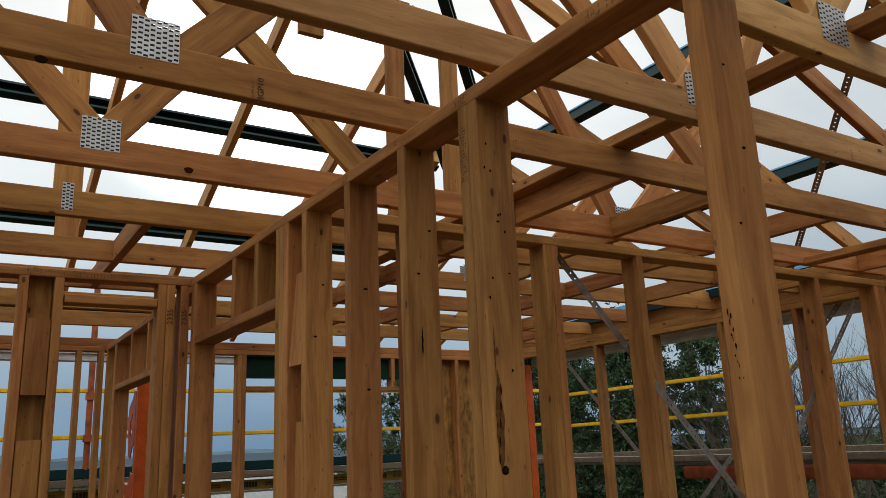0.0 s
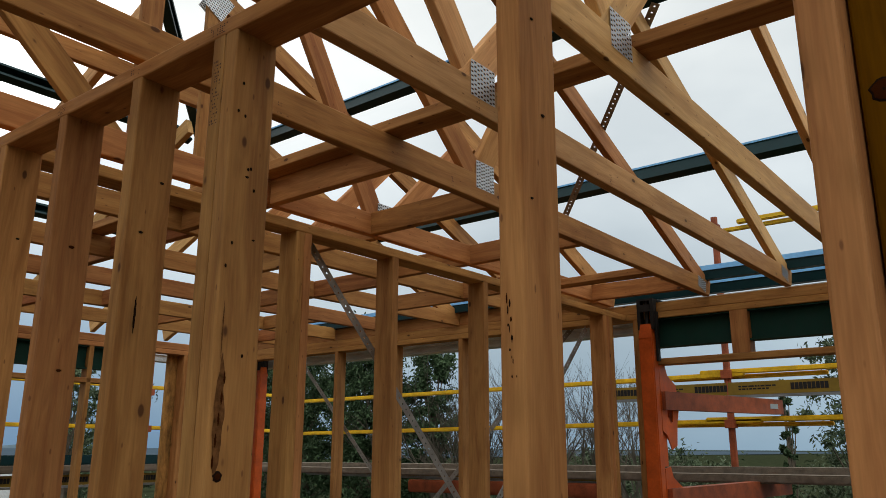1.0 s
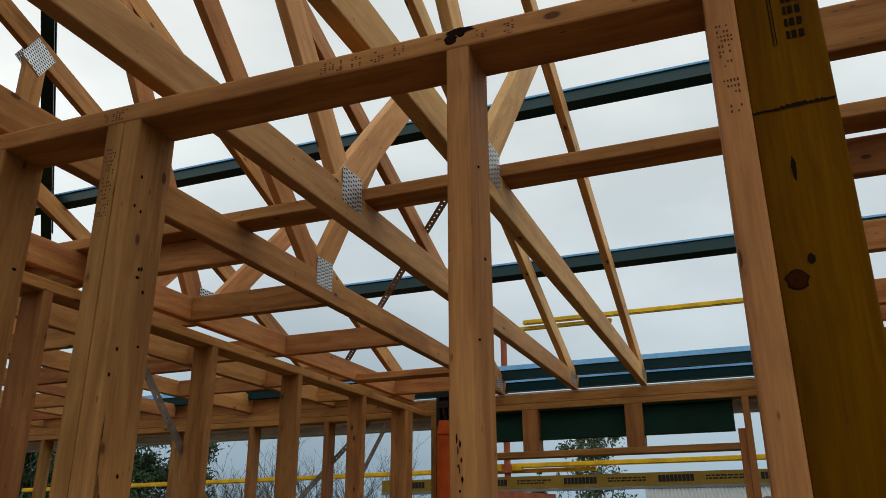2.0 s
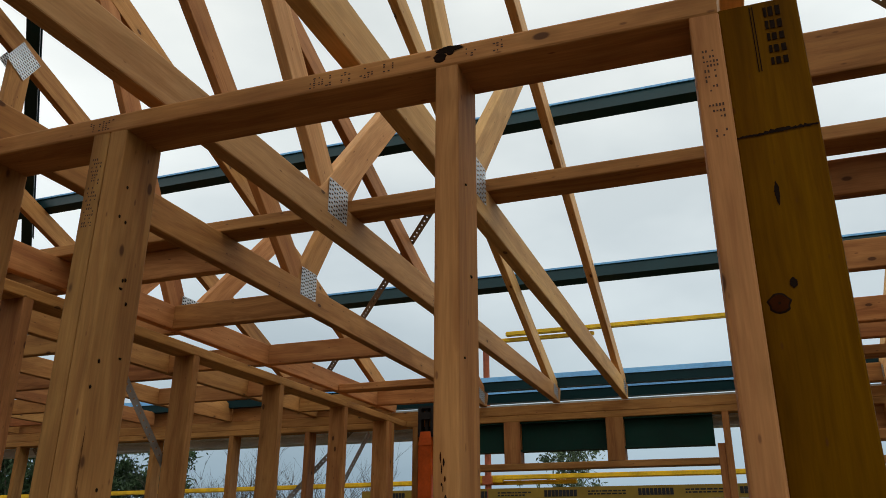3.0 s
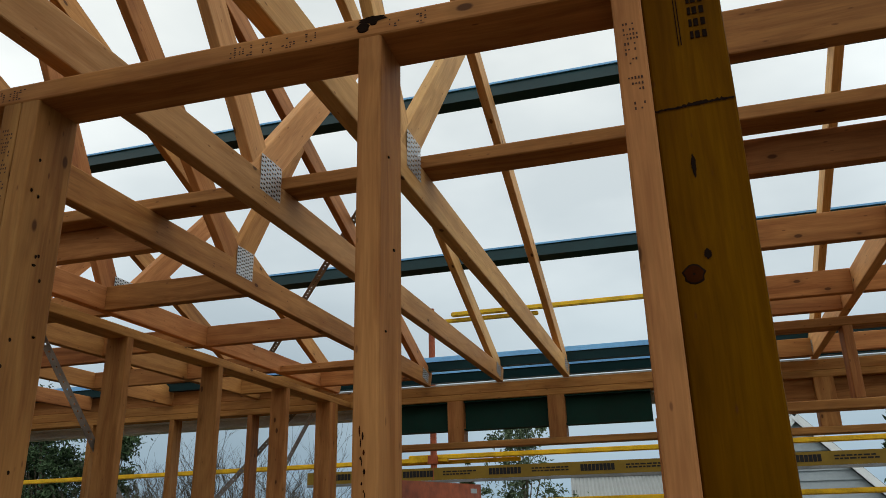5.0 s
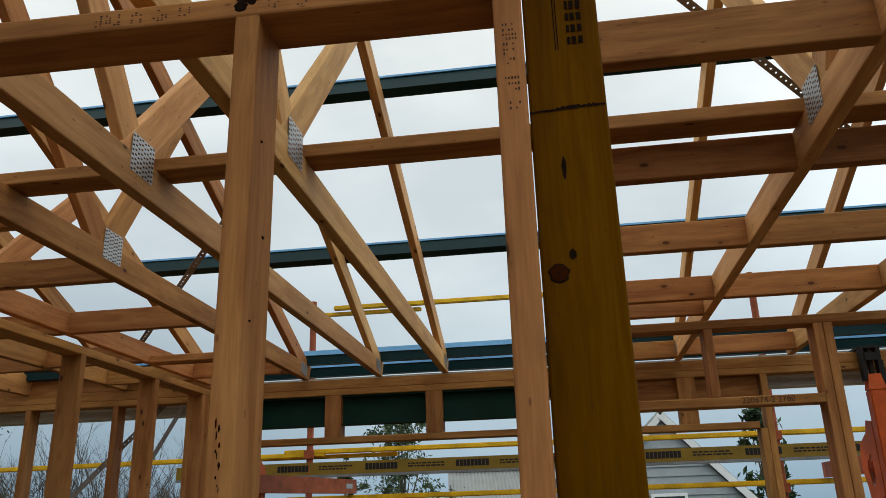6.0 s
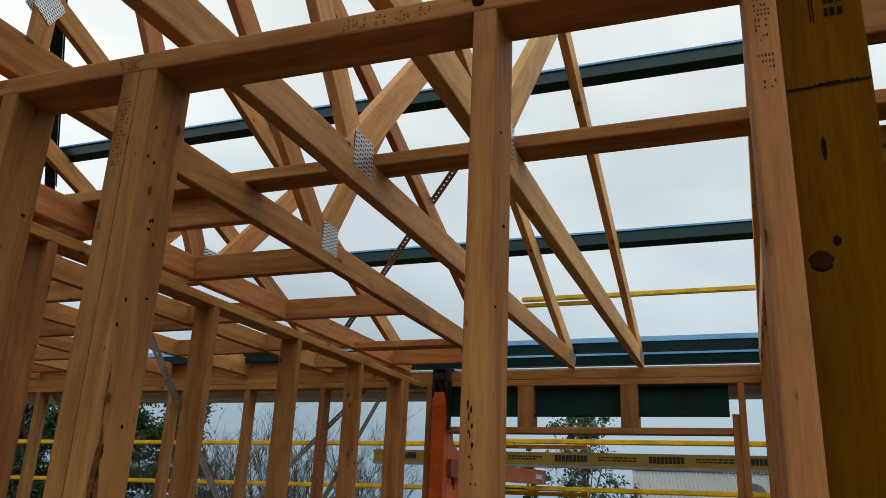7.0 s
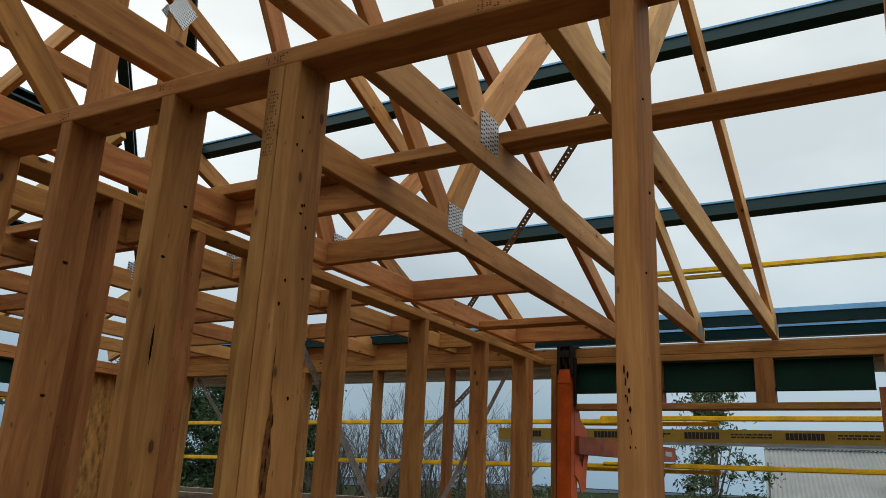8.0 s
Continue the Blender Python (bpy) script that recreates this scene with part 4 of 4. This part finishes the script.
for s in (-1, 1):
    bm = bmesh.new()
    bar_between(bm, (-0.1 + 0.012 * s, 0, GH + 0.1), (-0.1 + 0.012 * s, s * (GW + 0.3), EV - 0.2), 0.06, 0.13)
    part("barge_board", bm, WHITE, h2)
    bm = bmesh.new()
    corrugated(bm, (-0.1, 0, GH + 0.2), (1, 0, 0), (0, s * (GW + 0.3), -(GH - EV) - 0.3), 6.2, 4.1)
    part("roof", bm, ROOFM, h2)
wn = bmesh.new(); box(wn, (-0.08, -0.35, 1.7), (-0.035, 0.35, 2.6))
win = part("window", wn, WHITE, h2)
wn = bmesh.new(); box(wn, (-0.09, -0.29, 1.76), (-0.082, 0.29, 2.54))
part("pane", wn, GLASSM, win)

h3 = thing("house", "low houses with pale striped roofs down the slope", "house", at=(7.5, 23.0, -0.6))
bm = bmesh.new(); box(bm, (-2.5, 0.6, 0), (3.5, 4.0, 0.7))
part("wall", bm, WEATHER, h3)
bm = bmesh.new(); corrugated(bm, (-3.0, 2.4, 1.55), (1, 0, 0), (0, -2.2, -0.85), 7.0, 2.4, 0.2, 0.015)
part("roof", bm, ROOFM, h3)

# ---- distance: sea and hills ----
bm = bmesh.new()
bmesh.ops.create_grid(bm, x_segments=1, y_segments=1, size=1000)
sea = finish(bm, "water", SEA)
sea.location = (0, 1120, -0.4)
tagged(sea, "flat grey sea near the horizon", "sea", kind="structure")
bm = bmesh.new()
hr = random.Random(3)
N = 60
top = [2.0 + 26 * abs(noise.noise(Vector((i * 0.16, 3.1, 0)))) + 5 * abs(noise.noise(Vector((i * 0.7, 8.1, 0)))) for i in range(N + 1)]
lo_v = [bm.verts.new((-700 + i * 1400 / N, 1500, -2)) for i in range(N + 1)]
hi_v = [bm.verts.new((-700 + i * 1400 / N, 1560, top[i])) for i in range(N + 1)]
bk_v = [bm.verts.new((-700 + i * 1400 / N, 1640, -2)) for i in range(N + 1)]
for i in range(N):
    bm.faces.new((lo_v[i], lo_v[i + 1], hi_v[i + 1], hi_v[i]))
    bm.faces.new((hi_v[i], hi_v[i + 1], bk_v[i + 1], bk_v[i]))
tagged(finish(bm, "backdrop_hills", HILL), "low hazy hills across the water", "hills", kind="structure")


# ---- stamps, knots and marks on the timber ----
def knot(p, normal, r, mat, parent, stretch=1.0):
    bm = bmesh.new()
    bmesh.ops.create_cone(bm, cap_ends=True, segments=14, radius1=r, radius2=r * 0.8, depth=0.0012)
    for v in bm.verts:
        v.co.y *= stretch
        v.co.x *= 1 + 0.12 * math.sin(7 * v.co.y / r)
    q = Vector(normal).to_track_quat("Z", "Y").to_matrix().to_4x4()
    bmesh.ops.transform(bm, matrix=Matrix.Translation(p) @ q, verts=bm.verts)
    return part("knot", bm, mat, parent)


def dot_print(p, along, up, length, high, parent, seed, gap=0.011):
    """Dot-matrix ink too small to read: short strokes in two or three rows."""
    rnd = random.Random(seed)
    a, u, p = Vector(along).normalized(), Vector(up).normalized(), Vector(p)
    n = a.cross(u)
    bm = bmesh.new()
    x = 0.0
    while x < length:
        for k in range(5):
            if rnd.random() < 0.55:
                c = p + a * x + u * (high * (k + 0.5) / 5)
                w2, h2 = rnd.uniform(0.0010, 0.0022), high / 18
                vs = [bm.verts.new(c + a * i * w2 + u * j * h2) for i, j in ((-1, -1), (1, -1), (1, 1), (-1, 1))]
                bm.faces.new(vs)
        x += gap * rnd.uniform(0.45, 0.8) if rnd.random() < 0.85 else gap * 1.8
    return part("ink_print", bm, INK, parent)


KNOT_RED = plain("reddish_knot", (0.036, 0.008, 0.0008), 0.6, 0, 0.3, 60)
KNOT_DARK = plain("dark_knot", (0.014, 0.007, 0.004), 0.6, 0, 0.3, 60)
BARK_SCAR = plain("bark_pocket", (0.13, 0.055, 0.02), 0.8, 0, 0.6, 90)
for m in (KNOT_RED, KNOT_DARK, BARK_SCAR):
    m.node_tree.nodes["Principled BSDF"].inputs["Specular IOR Level"].default_value = 0.02
fx = 1.2245
knot((fx + 0.0003, 0.509, 1.986), (-1, 0, 0), 0.0142, KNOT_DARK, wall_4)
knot((fx, 0.509, 1.986), (-1, 0, 0), 0.0128, KNOT_RED, wall_4)
knot((fx - 0.0004, 0.509, 1.986), (-1, 0, 0), 0.002, KNOT_DARK, wall_4)
# rough saw mark across the yellow stud
rs = random.Random(8)
bm = bmesh.new()
prev = None
for i in range(45):
    y = 0.531 - 0.1 * i / 44
    lo = 2.2105 + 0.0045 * i / 44 - rs.uniform(0, 0.0012)
    hi = lo + 0.0022 + rs.uniform(0, 0.003) * (1 if 12 < i < 40 else 0.4) + (0.004 if 18 < i < 30 else 0) * rs.random()
    pair = (bm.verts.new((fx - 0.0008, y, lo)), bm.verts.new((fx - 0.0008, y, hi)))
    if prev:
        bm.faces.new((prev[0], pair[0], pair[1], prev[1]))
    prev = pair
part("saw_mark", bm, KNOT_DARK, wall_4)
# maker's stamp on the yellow stud, as plain bars
bm = bmesh.new()
for z0, z1 in ((2.312, 2.326), (2.331, 2.345), (2.35, 2.364), (2.368, 2.384), (2.388, 2.406)):
    for y0, y1 in ((0.452, 0.458), (0.461, 0.467), (0.469, 0.473)):
        box(bm, (fx - 0.0008, y0, z0), (fx - 0.0002, y1, z1 - 0.003))
for y0 in (0.4855, 0.489):
    box(bm, (fx - 0.0008, y0, 2.305), (fx - 0.0002, y0 + 0.0012, 2.408))
part("maker_stamp", bm, KNOT_DARK, wall_4)
wx = XA - W / 2 - 0.0006
knot((wx, 0.921, 2.387), (-1, 0, 0), 0.010, KNOT_DARK, wall_1, 0.9)
knot((wx, 0.905, 2.392), (-1, 0, 0), 0.006, KNOT_DARK, wall_1, 0.7)
dot_print((wx, 1.135, 2.376), (0, -1, 0), (0, 0, 1), 0.15, 0.02, wall_1, 21)
dot_print((wx, 0.88, 2.378), (0, -1, 0), (0, 0, 1), 0.06, 0.02, wall_1, 22)
dot_print((wx, 1.56, 2.376), (0, -1, 0), (0, 0, 1), 0.05, 0.02, wall_1, 23)
dot_print((wx, 1.83, 2.376), (0, -1, 0), (0, 0, 1), 0.03, 0.02, wall_1, 24)
dot_print((wx, 2.13, 2.376), (0, -1, 0), (0, 0, 1), 0.03, 0.02, wall_1, 25)
dot_print((wx, 0.541, 2.19), (0, 0, 1), (0, 1, 0), 0.05, 0.02, wall_1, 26)
dot_print((wx, 0.541, 2.255), (0, 0, 1), (0, 1, 0), 0.065, 0.02, wall_1, 27)
dot_print((wx, 1.522, 2.2), (0, 0, 1), (0, 1, 0), 0.14, 0.022, wall_1, 28)


def scar(p, across, wide, high, parent, seed, mat):
    """A resin scar: an uneven upright spindle lying on a stud's face."""
    rnd = random.Random(seed)
    p, a = Vector(p), Vector(across)
    bm = bmesh.new()
    prev = None
    n = 14
    for i in range(n + 1):
        w2 = wide / 2 * math.sin(math.pi * (i + 0.15) / (n + 0.3)) ** 0.8 * rnd.uniform(0.75, 1.0)
        c = p + Vector((0, 0, high * (i / n - 0.5))) + a * rnd.uniform(-0.07, 0.07) * wide
        pair = (bm.verts.new(c - a * w2), bm.verts.new(c + a * w2))
        if prev:
            bm.faces.new((prev[0], pair[0], pair[1], prev[1]))
        prev = pair
    return part("resin_scar", bm, mat, parent)


scar((fx - 0.0006, 0.492, 2.128), (0, 1, 0), 0.007, 0.034, wall_4, 7, KNOT_DARK)
scar((fx - 0.0006, 0.490, 2.01), (0, 1, 0), 0.011, 0.014, wall_4, 8, KNOT_DARK)
ys = 1.481 - 0.0008
scar((1.182, ys, 1.83), (1, 0, 0), 0.0035, 0.10, wall_1, 1, BARK_SCAR)
scar((1.186, ys, 1.69), (1, 0, 0), 0.022, 0.20, wall_1, 2, BARK_SCAR)
for k in range(5):
    scar((1.180 + 0.003 * k, ys - 0.0004, 1.62 + 0.033 * k), (1, 0, 0), 0.005, 0.022, wall_1, 60 + k, KNOT_RED)
knot((1.192, ys, 1.598), (0, -1, 0), 0.009, KNOT_DARK, wall_1)
knot((1.192, ys - 0.0004, 1.598), (0, -1, 0), 0.006, KNOT_RED, wall_1)
scar((1.204, 1.7885 - 0.0008, 1.887), (1, 0, 0), 0.006, 0.075, wall_1, 4, KNOT_DARK)
sr = random.Random(14)
for i in range(13):
    z = 1.82 - 0.0085 * i + sr.uniform(-0.007, 0.007)
    scar((wx - 0.0002, 0.917 - 0.0006 * i + sr.uniform(-0.005, 0.003), z), (0, 1, 0), sr.uniform(0.001, 0.0034), sr.uniform(0.003, 0.014), wall_1, 50 + i, KNOT_DARK if i % 3 else KNOT_RED)
scar((wx - 0.0002, 0.907, 2.398), (0, 1, 0), 0.05, 0.012, wall_1, 5, KNOT_DARK)
for x, y, z, r in ((1.20, 0.893, 2.19, 0.004), (1.222, 0.893, 2.06, 0.005), (1.19, 0.893, 1.94, 0.0035), (1.21, 1.481, 2.10, 0.005), (1.232, 1.481, 1.99, 0.004), (1.20, 1.7885, 2.05, 0.006), (1.235, 1.7885, 2.16, 0.006), (1.215, 2.0905, 2.07, 0.008), (1.22, 2.0905, 1.80, 0.007), (1.20, 2.39, 1.98, 0.007), (1.225, 2.39, 2.14, 0.006)):
    knot((x, y - 0.0006, z), (0, -1, 0), r * 0.8, KNOT_DARK if r < 0.0065 else KNOT_RED, wall_1, 0.55)
we = YE - W / 2 - 0.0008
for x in (1.026, 1.085):
    words("2335", 0.034, INK, pose(x, we, 2.23, 90, -90, 0), wall_5, "stud_mark")
dot_print((0.47, we, 2.377), (1, 0, 0), (0, 0, 1), 0.32, 0.022, wall_5, 31, 0.02)
words("220674-2 2780", 0.032, INK, pose(XI - W / 2 - 0.0008, -0.25, 2.086, 90, 0, -90), wall_8, "frame_mark")
trusses = [o for o in scene.objects if o.name.startswith("roof_truss")]
tc = trusses[6]
nail_plate(trusses[8], 0.53, TR[8] - T / 2 - 0.0015, CH + 0.066, 0.036, 0.098)
words("MGP10", 0.022, INK, pose(0.812, TR[6] - T / 2 - 0.0008, 2.485, 90, -90, 0), tc, "grade_mark")
dot_print((0.794, TR[6] - T / 2 - 0.0008, 2.455), (0, 0, 1), (-1, 0, 0), 0.06, 0.006, tc, 33, 0.006)
knot((0.345, TR[6] - T / 2 - 0.0006, 2.452), (0, -1, 0), 0.013, KNOT_DARK, tc, 0.7)
knot((0.80, TR[7] - T / 2 - 0.0006, 2.485), (0, -1, 0), 0.014, KNOT_RED, trusses[7], 0.7)
for i, x in enumerate((1.28, 2.0, 2.9)):
    dot_print((x + 0.3, TR[6] - T / 2 - 0.0008, 2.47), (0, 0, 1), (-1, 0, 0), 0.03, 0.014, tc, 40 + i)
    dot_print((x + 0.6, TR[5] - T / 2 - 0.0008, 2.47), (0, 0, 1), (-1, 0, 0), 0.03, 0.014, trusses[5], 50 + i)
# nail heads on the double stud beside the opening
nr = random.Random(12)
for i in range(9):
    knot((XA + nr.uniform(-0.035, 0.035), 1.4805, nr.uniform(1.7, 2.33)), (0, -1, 0), 0.0022, KNOT_DARK, wall_1, 1.5)

# dark hedge line below the horizon
hedge = thing("hedge", "long dark clipped hedge before the far roofs", "hedge", at=(0, 0, -0.6))
hg = random.Random(77)
leaf_cloud("foliage", hedge, LEAF, [((-9 + i * 0.55, 30 + hg.uniform(-0.4, 0.4), 0.75 + hg.uniform(-0.12, 0.12)), 0.8) for i in range(45)], 0.09, 14000, 78)
